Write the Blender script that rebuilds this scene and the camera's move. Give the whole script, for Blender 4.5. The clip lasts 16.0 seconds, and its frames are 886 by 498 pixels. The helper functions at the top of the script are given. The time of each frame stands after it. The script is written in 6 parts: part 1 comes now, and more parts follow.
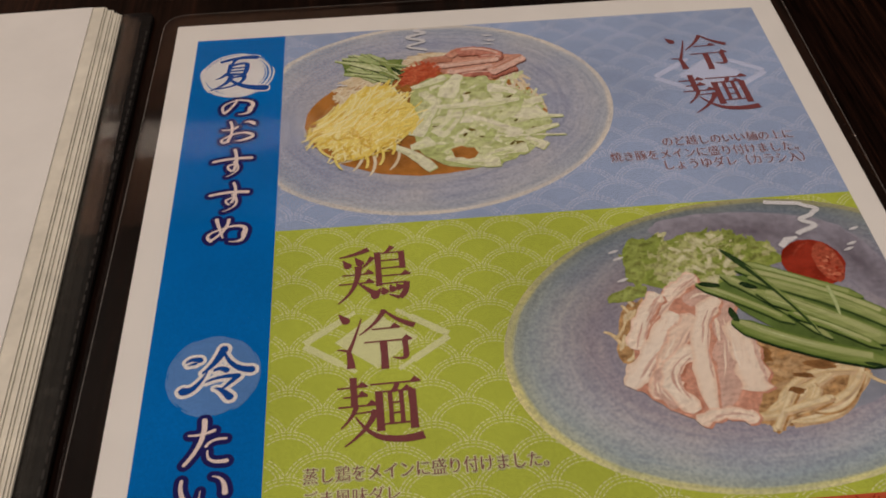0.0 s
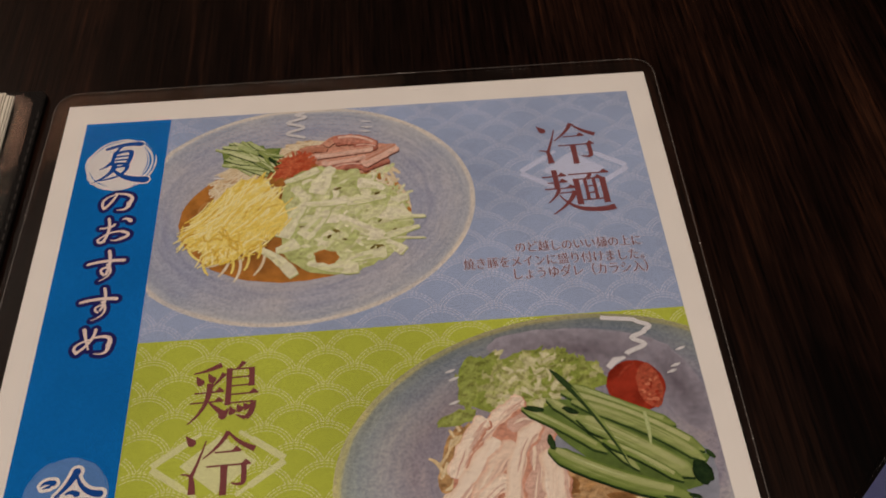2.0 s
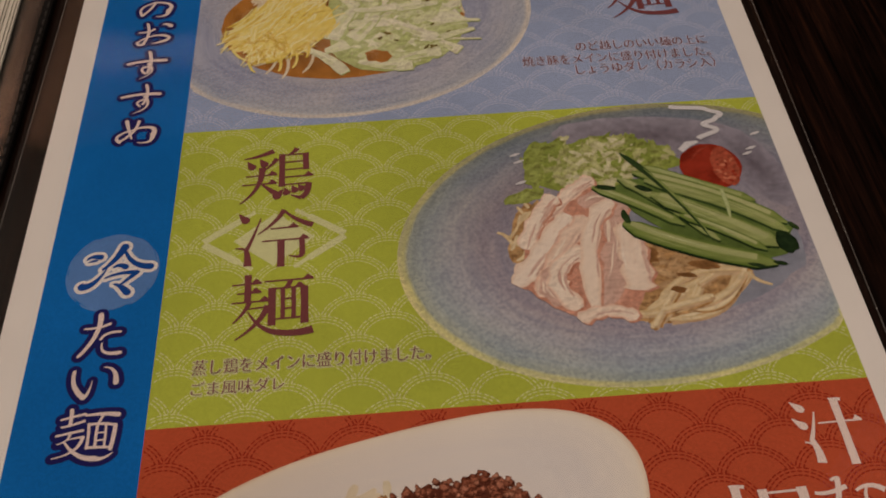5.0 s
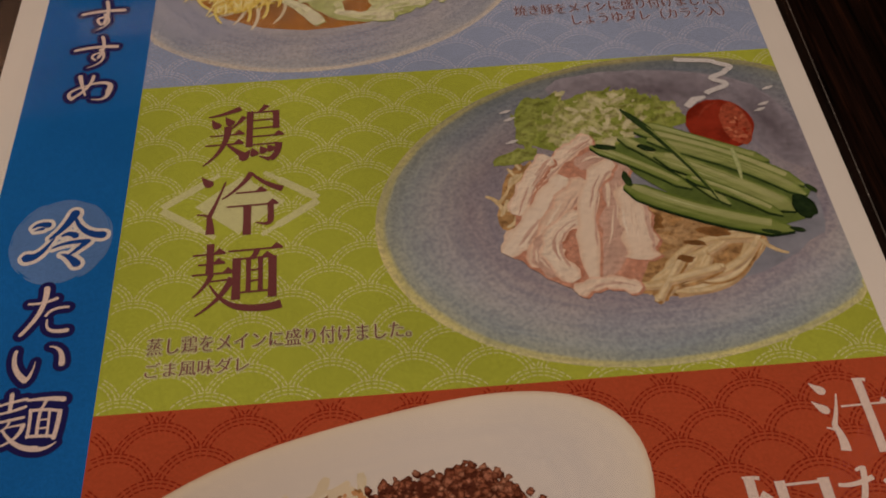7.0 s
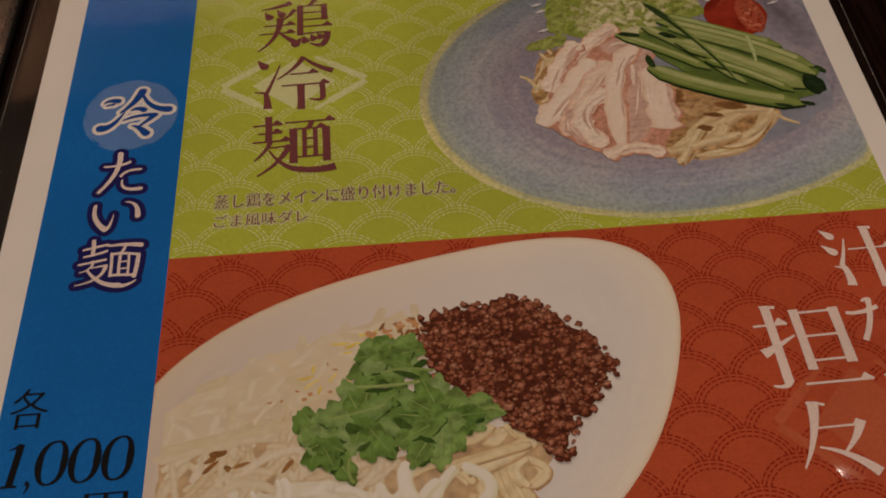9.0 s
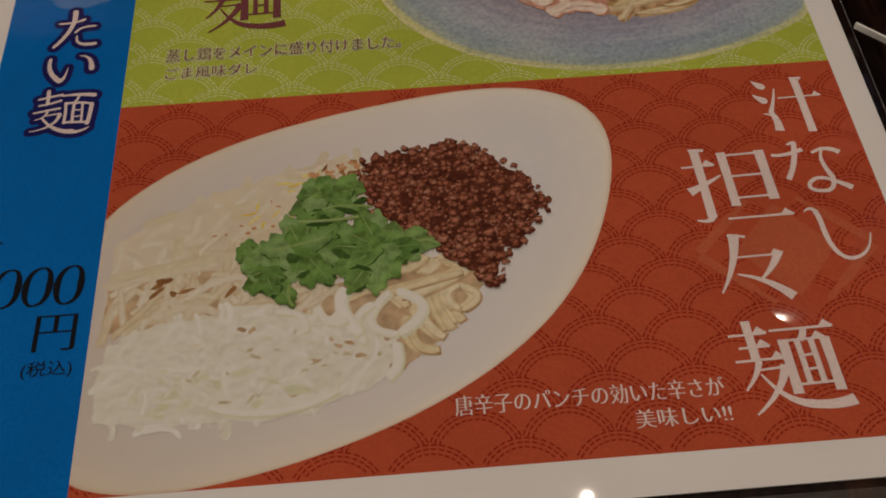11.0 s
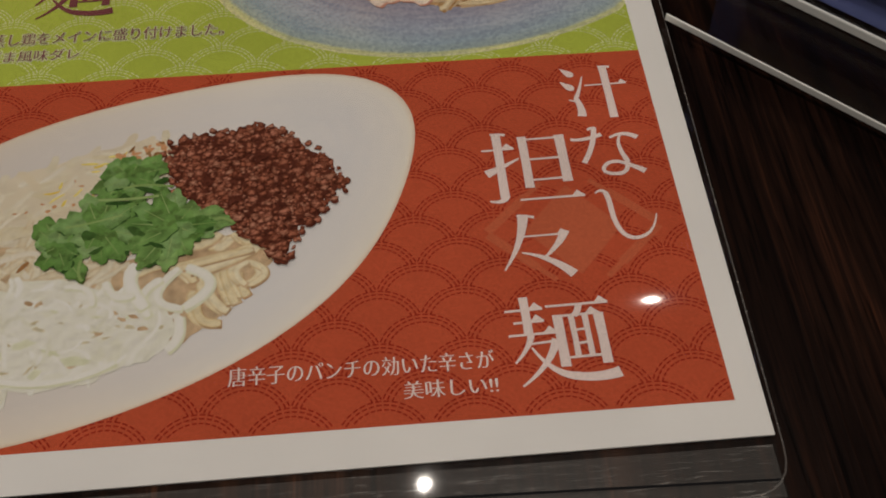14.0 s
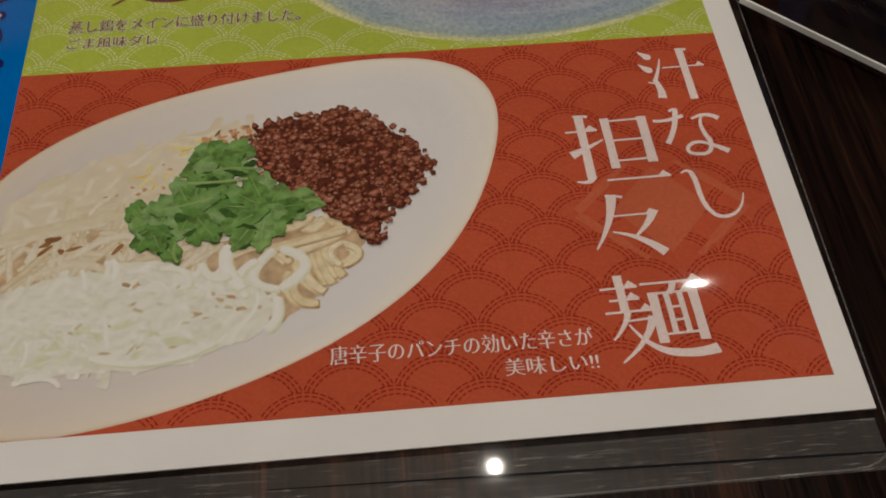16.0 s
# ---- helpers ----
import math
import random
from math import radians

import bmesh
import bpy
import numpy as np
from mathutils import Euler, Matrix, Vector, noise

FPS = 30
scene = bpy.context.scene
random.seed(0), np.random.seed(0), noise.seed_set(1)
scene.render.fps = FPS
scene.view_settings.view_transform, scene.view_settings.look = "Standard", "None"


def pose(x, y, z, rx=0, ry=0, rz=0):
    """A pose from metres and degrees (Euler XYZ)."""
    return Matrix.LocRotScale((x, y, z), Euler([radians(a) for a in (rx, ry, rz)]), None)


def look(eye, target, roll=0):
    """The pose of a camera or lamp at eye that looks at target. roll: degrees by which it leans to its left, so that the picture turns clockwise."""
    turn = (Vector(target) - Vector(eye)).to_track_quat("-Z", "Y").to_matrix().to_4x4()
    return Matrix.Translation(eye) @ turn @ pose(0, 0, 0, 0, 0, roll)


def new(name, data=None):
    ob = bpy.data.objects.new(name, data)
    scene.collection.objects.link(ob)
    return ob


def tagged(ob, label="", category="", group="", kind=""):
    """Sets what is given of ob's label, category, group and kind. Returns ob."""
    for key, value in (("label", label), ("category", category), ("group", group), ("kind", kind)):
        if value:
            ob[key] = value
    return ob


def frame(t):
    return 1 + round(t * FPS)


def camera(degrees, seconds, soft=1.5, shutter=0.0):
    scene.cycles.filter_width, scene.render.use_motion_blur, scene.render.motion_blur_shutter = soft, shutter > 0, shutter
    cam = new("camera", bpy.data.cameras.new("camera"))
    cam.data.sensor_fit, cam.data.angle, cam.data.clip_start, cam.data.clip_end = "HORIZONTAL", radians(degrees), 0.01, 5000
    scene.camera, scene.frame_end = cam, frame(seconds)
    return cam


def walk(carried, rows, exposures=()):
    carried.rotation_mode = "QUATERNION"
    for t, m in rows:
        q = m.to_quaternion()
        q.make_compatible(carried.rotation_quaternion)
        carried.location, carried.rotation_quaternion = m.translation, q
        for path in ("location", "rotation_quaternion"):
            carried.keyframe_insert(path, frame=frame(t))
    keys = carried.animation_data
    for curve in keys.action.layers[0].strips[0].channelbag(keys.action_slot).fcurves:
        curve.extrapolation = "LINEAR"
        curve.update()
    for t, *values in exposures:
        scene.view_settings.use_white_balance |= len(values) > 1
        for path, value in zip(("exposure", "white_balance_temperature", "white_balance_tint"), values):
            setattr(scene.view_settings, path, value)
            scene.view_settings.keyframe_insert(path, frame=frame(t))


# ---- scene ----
cam = camera(47.51, 16.0, soft=1.85)
PATH = [
    (0, (0.07269, -0.01218, 0.20099), (0.08503, 0.19624, -0.01444), -1.63),
    (0.5, (0.07807, -0.00849, 0.22415), (0.08628, 0.18814, -0.00227), -2.01),
    (1, (0.08032, -0.00663, 0.22387), (0.08747, 0.18651, -0.00558), -2.07),
    (1.5, (0.10279, -0.00308, 0.22900), (0.10797, 0.18477, -0.00485), -2.54),
    (2, (0.12368, 0.01779, 0.25124), (0.13040, 0.20677, 0.01834), -2.21),
    (2.5, (0.12054, 0.01353, 0.24783), (0.13189, 0.20393, 0.01627), -1.14),
    (3, (0.09601, 0.01056, 0.24105), (0.10972, 0.20111, 0.00974), -0.58),
    (3.5, (0.08904, 0.00557, 0.24410), (0.09906, 0.19661, 0.01301), -1.38),
    (4, (0.09111, -0.00995, 0.23749), (0.10127, 0.18257, 0.00764), -1.40),
    (4.5, (0.09380, -0.02123, 0.22309), (0.10140, 0.17094, -0.00717), -2.04),
    (4.7, (0.09786, -0.02120, 0.21067), (0.10690, 0.17026, -0.02012), -1.70),
    (7, (0.10298, -0.00676, 0.18206), (0.11367, 0.17664, -0.05511), -1.45),
    (7.5, (0.09622, -0.00524, 0.17874), (0.10664, 0.17791, -0.05864), -1.56),
    (8, (0.09845, -0.01028, 0.17643), (0.10835, 0.17294, -0.06091), -1.69),
    (8.5, (0.08831, -0.01527, 0.17957), (0.09941, 0.16677, -0.05863), -1.39),
    (9, (0.09086, -0.04220, 0.18004), (0.10102, 0.13978, -0.05825), -1.53),
    (9.5, (0.08663, -0.07055, 0.18443), (0.09711, 0.10834, -0.05617), -1.41),
    (10, (0.09370, -0.07423, 0.18676), (0.10765, 0.09514, -0.06046), -0.20),
    (10.2, (0.09808, -0.06605, 0.18580), (0.10508, 0.10247, -0.06230), -2.16),
    (12.3, (0.10531, -0.06563, 0.15674), (0.11964, 0.10466, -0.08983), -0.17),
    (12.5, (0.11071, -0.07162, 0.16310), (0.12115, 0.10073, -0.08222), -1.20),
    (13, (0.13202, -0.07283, 0.18021), (0.14357, 0.09856, -0.06574), -0.76),
    (13.5, (0.13920, -0.07523, 0.18029), (0.15172, 0.09623, -0.06557), -0.42),
    (14, (0.14048, -0.07780, 0.17234), (0.15485, 0.09460, -0.07275), 0.07),
    (14.5, (0.12759, -0.07813, 0.17260), (0.14075, 0.09335, -0.07321), -0.43),
    (15, (0.12921, -0.07889, 0.17880), (0.14105, 0.09184, -0.06759), -0.67),
    (15.5, (0.13438, -0.07930, 0.16949), (0.14928, 0.09295, -0.07568), 0.01),
    (16, (0.12061, -0.08035, 0.17103), (0.13600, 0.09207, -0.07399), -0.02),
]
EXPOSURES = [(0.0, -0.20, 6600, 11), (0.5, -0.50, 7050, 14), (1.0, -0.58, 7450, 16), (1.5, -0.58, 7650, 17), (2.0, -0.20, 6950, 13), (2.5, 0.05, 6700, 12), (3.0, 0.03, 6650, 11), (3.5, -0.14, 6600, 11),
             (4.0, -0.28, 6750, 12), (4.5, -0.42, 6950, 14), (7.0, -0.73, 7750, 18), (8.5, -0.72, 7750, 18), (9.0, -0.75, 7800, 18), (9.5, -0.78, 7500, 17), (10.2, -0.76, 7200, 15),
             (12.5, -0.78, 6300, 5), (13.0, -0.66, 6250, 5), (14.0, -0.44, 6220, 5), (14.5, -0.36, 6200, 4), (15.0, -0.47, 6200, 4), (15.5, -0.42, 6400, 7), (16.0, -0.40, 6250, 5)]
walk(cam, [(t, look(eye, target, roll)) for t, eye, target, roll in PATH], EXPOSURES)

# ---- world and lamps ----
world = bpy.data.worlds.new("room_air")
scene.world = world
world.use_nodes = True
world.node_tree.nodes["Background"].inputs[0].default_value = (1.0, 0.86, 0.72, 1)
world.node_tree.nodes["Background"].inputs[1].default_value = 0.004
CEILING_Z = 2.0
# the first lamp mirrors as glints; the other three are unseen, added for brightness
LAMPS = [(0.38, 0.52, 9.0, 0.034), (-1.42, 1.92, 16.0, 0.08), (0.14, -0.60, 12.5, 0.06), (0.24, -1.00, 13.5, 0.06)]
LAMP_COLOUR = (1.0, 0.86, 0.75)


# ---- materials ----
def nodes_of(name):
    m = bpy.data.materials.new(name)
    m.use_nodes = True
    t = m.node_tree
    return m, t, t.nodes["Principled BSDF"]


def add(t, kind, **values):
    n = t.nodes.new(kind)
    for key, value in values.items():
        n.inputs[key.replace("_", " ")].default_value = value
    return n


def coords(t, scale=(1, 1, 1), source="Object"):
    c = t.nodes.new("ShaderNodeTexCoord")
    m = t.nodes.new("ShaderNodeMapping")
    m.inputs["Scale"].default_value = scale
    t.links.new(c.outputs[source], m.inputs["Vector"])
    return m.outputs["Vector"]


def ramp(t, fac, stops):
    r = t.nodes.new("ShaderNodeValToRGB")
    while len(r.color_ramp.elements) < len(stops):
        r.color_ramp.elements.new(0.5)
    for e, (p, c) in zip(r.color_ramp.elements, stops):
        e.position, e.color = p, (*c, 1)
    t.links.new(fac, r.inputs["Fac"])
    return r.outputs["Color"]


def mix(t, fac, a, b, blend="MIX"):
    m = t.nodes.new("ShaderNodeMix")
    m.data_type, m.blend_type = "RGBA", blend
    for socket, value in ((m.inputs["Factor"], fac), (m.inputs["A"], a), (m.inputs["B"], b)):
        if isinstance(value, (int, float)):
            socket.default_value = value
        elif isinstance(value, tuple):
            socket.default_value = (*value, 1)
        else:
            t.links.new(value, socket)
    return m.outputs["Result"]


def noise_of(t, vector, scale, detail=3.0, rough=0.55, distortion=0.0):
    n = add(t, "ShaderNodeTexNoise", Scale=scale, Detail=detail, Roughness=rough, Distortion=distortion)
    t.links.new(vector, n.inputs["Vector"])
    return n.outputs["Fac"]


def ink(name, colour, vary=0.10, fine=0.08):
    """Printed ink on paper: one colour, with slow unevenness and a fine grain."""
    m, t, p = nodes_of(name)
    v = coords(t)
    slow, grain = noise_of(t, v, 22.0), noise_of(t, v, 1600.0, 1.0)
    low = tuple(c * (1 - vary) for c in colour)
    high = tuple(min(1, c * (1 + vary)) for c in colour)
    base = ramp(t, slow, [(0.3, low), (0.7, high)])
    dots = ramp(t, grain, [(0.3, (1 - fine,) * 3), (0.7, (1 + fine,) * 3)])
    t.links.new(mix(t, 1.0, base, dots, "MULTIPLY"), p.inputs["Base Color"])
    p.inputs["Roughness"].default_value = 0.9
    p.inputs["Specular IOR Level"].default_value = 0.0
    return m


def photo_relief(t, size, amount, stretch=(1, 1, 1)):
    """The lit and shaded lumps of photographed food: a tone from the slope of a fine lumpy field."""
    k = tuple(a / size for a in stretch)
    here, there = coords(t, k), coords(t, k)
    there.node.inputs["Location"].default_value = (0.16, -0.42, 0)
    less = t.nodes.new("ShaderNodeMath")
    less.operation = "SUBTRACT"
    t.links.new(noise_of(t, here, 1.0, 3.0, 0.6), less.inputs[0])
    t.links.new(noise_of(t, there, 1.0, 3.0, 0.6), less.inputs[1])
    mid = t.nodes.new("ShaderNodeMath")
    mid.operation = "MULTIPLY_ADD"
    t.links.new(less.outputs[0], mid.inputs[0])
    mid.inputs[1].default_value, mid.inputs[2].default_value = 2.2, 0.5
    return ramp(t, mid.outputs[0], [(0.15, (1 - amount, 1 - amount * 1.12, 1 - amount * 1.15)), (0.5, (1, 1, 1)), (0.9, (1 + amount * 0.45,) * 3)])


def picture(name, stops, edge=(0.5, 0.5, 0.5), streak=0.25, scale=(900, 900, 900), reach=0.45, relief=None):
    """A printed photograph of food: a tone for each piece, darker ink along its rim, and streaks."""
    m, t, p = nodes_of(name)
    geo = t.nodes.new("ShaderNodeNewGeometry")
    blend = t.nodes.new("ShaderNodeMath")
    blend.operation = "MULTIPLY_ADD"
    t.links.new(noise_of(t, coords(t, tuple(0.45 * k for k in scale)), 1.0, 2.0), blend.inputs[0])
    blend.inputs[1].default_value, blend.inputs[2].default_value = 1.0, -0.5
    tone_of = t.nodes.new("ShaderNodeMath")
    tone_of.operation = "MULTIPLY_ADD"
    t.links.new(geo.outputs["Random Per Island"], tone_of.inputs[0])
    tone_of.inputs[1].default_value = 0.8
    lift = t.nodes.new("ShaderNodeMath")
    lift.operation = "ADD"
    lift.inputs[1].default_value = 0.1
    t.links.new(blend.outputs[0], lift.inputs[0])
    t.links.new(lift.outputs[0], tone_of.inputs[2])
    base = ramp(t, tone_of.outputs[0], stops)
    uv = t.nodes.new("ShaderNodeUVMap")
    sep = t.nodes.new("ShaderNodeSeparateXYZ")
    t.links.new(uv.outputs["UV"], sep.inputs["Vector"])
    rim = ramp(t, sep.outputs["X"], [(reach, (1, 1, 1)), (1.0, edge)])
    grain = noise_of(t, coords(t, scale), 1.0, 3.0)
    tone = ramp(t, grain, [(0.3, (1 - streak,) * 3), (0.72, (1 + streak * 0.5,) * 3)])
    c = mix(t, 1.0, mix(t, 1.0, base, rim, "MULTIPLY"), tone, "MULTIPLY")
    if relief:
        c = mix(t, 1.0, c, photo_relief(t, *relief), "MULTIPLY")
    t.links.new(c, p.inputs["Base Color"])
    p.inputs["Roughness"].default_value = 0.9
    p.inputs["Specular IOR Level"].default_value = 0.0
    return m


def glaze(name, stops, speck, scale=1.0, strokes=1.0, tone=None):
    """A printed photograph of a glazed plate: rings from the middle to the rim, mottled and speckled."""
    m, t, p = nodes_of(name)
    uv = t.nodes.new("ShaderNodeUVMap")
    sep = t.nodes.new("ShaderNodeSeparateXYZ")
    t.links.new(uv.outputs["UV"], sep.inputs["Vector"])
    v = coords(t)
    wob = noise_of(t, v, 90.0 * scale, 3.0)
    shift = t.nodes.new("ShaderNodeMath")
    shift.operation = "MULTIPLY_ADD"
    t.links.new(wob, shift.inputs[0])
    shift.inputs[1].default_value = 0.024
    total = t.nodes.new("ShaderNodeMath")
    total.operation = "ADD"
    t.links.new(sep.outputs["X"], total.inputs[0])
    shift.inputs[2].default_value = -0.012
    t.links.new(shift.outputs[0], total.inputs[1])
    base = ramp(t, total.outputs[0], stops)
    fine = noise_of(t, v, 1100.0 * scale, 4.0, 0.7)
    dots = ramp(t, fine, [(0.38, speck), (0.55, (1, 1, 1)), (0.75, (1.12, 1.12, 1.1))])
    # brushed rings of the glaze
    ring = t.nodes.new("ShaderNodeCombineXYZ")
    t.links.new(sep.outputs["X"], ring.inputs[0])
    t.links.new(sep.outputs["Y"], ring.inputs[1])
    sc = t.nodes.new("ShaderNodeMapping")
    sc.inputs["Scale"].default_value = (26, 1.6, 1)
    t.links.new(ring.outputs[0], sc.inputs["Vector"])
    brush = ramp(t, noise_of(t, sc.outputs["Vector"], 1.0, 3.0, 0.6, 0.6), [(0.3, (1 - 0.14 * strokes, 1 - 0.12 * strokes, 1 - 0.08 * strokes)), (0.7, (1 + 0.09 * strokes, 1 + 0.07 * strokes, 1 + 0.04 * strokes))])
    slow = ramp(t, noise_of(t, v, 35.0 * scale, 2.0), [(0.3, (1 - 0.12 * strokes, 1 - 0.1 * strokes, 1 - 0.02 * strokes)), (0.7, (1 + 0.1 * strokes, 1 + 0.05 * strokes, 1.0))])
    c = mix(t, 1.0, mix(t, 1.0, base, dots, "MULTIPLY"), mix(t, 1.0, brush, slow, "MULTIPLY"), "MULTIPLY")
    if tone:
        # the photographed plate changes its tone from one side to the other
        side = t.nodes.new("ShaderNodeSeparateXYZ")
        t.links.new(v, side.inputs["Vector"])
        c = mix(t, 1.0, c, ramp(t, side.outputs[tone[0]], [(tone[1], tone[3]), (tone[2], tone[4])]), "MULTIPLY")
    t.links.new(c, p.inputs["Base Color"])
    p.inputs["Roughness"].default_value = 0.9
    p.inputs["Specular IOR Level"].default_value = 0.0
    return m


def plastic_film(name, haze, rough=0.05, wave=0.06, tint=(0.9, 0.86, 0.82), swells=()):
    """Clear laminating film: lets the print through and mirrors the room by Fresnel, with a little haze."""
    m, t, p = nodes_of(name)
    t.nodes.remove(p)
    out = t.nodes["Material Output"]
    clear = t.nodes.new("ShaderNodeBsdfTransparent")
    milk = t.nodes.new("ShaderNodeBsdfDiffuse")
    milk.inputs["Color"].default_value = (*tint, 1)
    shine = t.nodes.new("ShaderNodeBsdfGlossy")
    shine.inputs["Roughness"].default_value = rough
    lw = t.nodes.new("ShaderNodeLayerWeight")
    lw.inputs["Blend"].default_value = 0.5
    p5 = t.nodes.new("ShaderNodeMath")
    p5.operation = "POWER"
    t.links.new(lw.outputs["Facing"], p5.inputs[0])
    p5.inputs[1].default_value = 5.0
    fres = t.nodes.new("ShaderNodeMath")
    fres.operation = "MULTIPLY_ADD"
    t.links.new(p5.outputs[0], fres.inputs[0])
    fres.inputs[1].default_value, fres.inputs[2].default_value = 0.96, 0.04
    v = coords(t)
    bump = t.nodes.new("ShaderNodeBump")
    bump.inputs["Strength"].default_value = wave
    bump.inputs["Distance"].default_value = 0.002
    t.links.new(noise_of(t, v, 38.0, 2.0), bump.inputs["Height"])
    normal = bump.outputs["Normal"]
    for bx, by, wide, deep, high in swells:
        # a low swelling in the shading normals, shaped to mirror a lamp as a glint
        flat = t.nodes.new("ShaderNodeVectorMath")
        flat.operation = "MULTIPLY"
        t.links.new(v, flat.inputs[0])
        flat.inputs[1].default_value = (1 / wide, 1 / deep, 0)
        far = t.nodes.new("ShaderNodeVectorMath")
        far.operation = "DISTANCE"
        t.links.new(flat.outputs["Vector"], far.inputs[0])
        far.inputs[1].default_value = (bx / wide, by / deep, 0)
        value = far.outputs["Value"]
        for kind, number in (("POWER", 2.0), ("SUBTRACT", 1.0), ("MULTIPLY", -high), ("MAXIMUM", 0.0)):
            n = t.nodes.new("ShaderNodeMath")
            n.operation = kind
            t.links.new(value, n.inputs[0])
            n.inputs[1].default_value = number
            value = n.outputs[0]
        more = t.nodes.new("ShaderNodeBump")
        more.inputs["Strength"].default_value, more.inputs["Distance"].default_value = 1.0, 1.0
        t.links.new(value, more.inputs["Height"])
        t.links.new(normal, more.inputs["Normal"])
        normal = more.outputs["Normal"]
    t.links.new(normal, shine.inputs["Normal"])
    turned = coords(t, (90, 1500, 90))
    turned.node.inputs["Rotation"].default_value = (0, 0, radians(-24))
    scratch = ramp(t, noise_of(t, turned, 1.0, 5.0, 0.75, 0.8), [(0.56, (haze,) * 3), (0.66, (haze * 4,) * 3), (0.74, (haze * 14,) * 3)])
    a = t.nodes.new("ShaderNodeMixShader")
    t.links.new(scratch, a.inputs["Fac"])
    t.links.new(clear.outputs[0], a.inputs[1])
    t.links.new(milk.outputs[0], a.inputs[2])
    b = t.nodes.new("ShaderNodeMixShader")
    t.links.new(fres.outputs[0], b.inputs["Fac"])
    t.links.new(a.outputs[0], b.inputs[1])
    t.links.new(shine.outputs[0], b.inputs[2])
    t.links.new(b.outputs[0], out.inputs["Surface"])
    return m


def plain(name, colour, rough=0.5, vary=0.12, scale=40.0, bump=0.0, metal=0.0, coat=0.0):
    m, t, p = nodes_of(name)
    v = coords(t)
    n = noise_of(t, v, scale, 5.0)
    t.links.new(ramp(t, n, [(0.3, tuple(c * (1 - vary) for c in colour)), (0.7, tuple(min(1, c * (1 + vary)) for c in colour))]), p.inputs["Base Color"])
    p.inputs["Roughness"].default_value, p.inputs["Metallic"].default_value, p.inputs["Coat Weight"].default_value = rough, metal, coat
    if bump:
        b = t.nodes.new("ShaderNodeBump")
        b.inputs["Strength"].default_value, b.inputs["Distance"].default_value = bump, 0.001
        t.links.new(noise_of(t, v, scale * 12, 4.0), b.inputs["Height"])
        t.links.new(b.outputs["Normal"], p.inputs["Normal"])
    return m


def dark_wood(name):
    """Dark stained veneer, the grain along y, with fine open pores and reddish streaks."""
    m, t, p = nodes_of(name)
    broad = noise_of(t, coords(t, (16, 1.6, 16)), 1.0, 4.0, 0.6, 1.2)
    fine = noise_of(t, coords(t, (620, 16, 620)), 1.0, 4.0, 0.7)
    pores = noise_of(t, coords(t, (900, 40, 900)), 1.0, 2.0, 0.6)
    base = ramp(t, broad, [(0.30, (0.0025, 0.0014, 0.0012)), (0.48, (0.008, 0.004, 0.003)), (0.60, (0.019, 0.009, 0.006)), (0.75, (0.062, 0.030, 0.017))])
    grain = ramp(t, fine, [(0.36, (0.35, 0.32, 0.32)), (0.55, (1.0, 0.9, 0.85)), (0.66, (2.0, 1.6, 1.3)), (0.78, (3.6, 2.6, 1.8))])
    hole = ramp(t, pores, [(0.32, (0.3, 0.3, 0.3)), (0.45, (1, 1, 1))])
    c = mix(t, 1.0, mix(t, 1.0, base, grain, "MULTIPLY"), hole, "MULTIPLY")
    t.links.new(c, p.inputs["Base Color"])
    p.inputs["Roughness"].default_value = 0.34
    p.inputs["Specular IOR Level"].default_value = 0.06
    b = t.nodes.new("ShaderNodeBump")
    b.inputs["Strength"].default_value, b.inputs["Distance"].default_value = 0.25, 0.0004
    t.links.new(fine, b.inputs["Height"])
    t.links.new(b.outputs["Normal"], p.inputs["Normal"])
    return m


def clear_acrylic(name):
    """Clear acrylic sheet: see-through with Fresnel gloss."""
    m, t, p = nodes_of(name)
    t.nodes.remove(p)
    out = t.nodes["Material Output"]
    clear = t.nodes.new("ShaderNodeBsdfTransparent")
    clear.inputs["Color"].default_value = (0.93, 0.95, 0.95, 1)
    shine = t.nodes.new("ShaderNodeBsdfGlossy")
    shine.inputs["Roughness"].default_value = 0.03
    lw = t.nodes.new("ShaderNodeLayerWeight")
    lw.inputs["Blend"].default_value = 0.5
    p5 = t.nodes.new("ShaderNodeMath")
    p5.operation = "POWER"
    t.links.new(lw.outputs["Facing"], p5.inputs[0])
    p5.inputs[1].default_value = 5.0
    fres = t.nodes.new("ShaderNodeMath")
    fres.operation = "MULTIPLY_ADD"
    t.links.new(p5.outputs[0], fres.inputs[0])
    fres.inputs[1].default_value, fres.inputs[2].default_value = 0.96, 0.04
    b = t.nodes.new("ShaderNodeMixShader")
    t.links.new(fres.outputs[0], b.inputs["Fac"])
    t.links.new(clear.outputs[0], b.inputs[1])
    t.links.new(shine.outputs[0], b.inputs[2])
    t.links.new(b.outputs[0], out.inputs["Surface"])
    return m


PAPER = plain("white_paper", (0.80, 0.79, 0.77), 0.6, 0.03, 60.0)
PAGE_EDGE = plain("aged_page", (0.72, 0.69, 0.60), 0.6, 0.12, 120.0)
BAND = ink("band_blue", (0.0, 0.150, 0.52))
SKY = ink("panel_blue", (0.31, 0.40, 0.61))
GREEN = ink("panel_green", (0.44, 0.52, 0.075))
RED = ink("panel_red", (0.50, 0.092, 0.042))
WAVE_PALE = ink("wave_pale", (0.50, 0.55, 0.72))
WAVE_LIME = ink("wave_lime", (0.62, 0.66, 0.34))
WAVE_DARK = ink("wave_dark", (0.30, 0.026, 0.013))
PLUM = ink("letter_plum", (0.19, 0.060, 0.065))
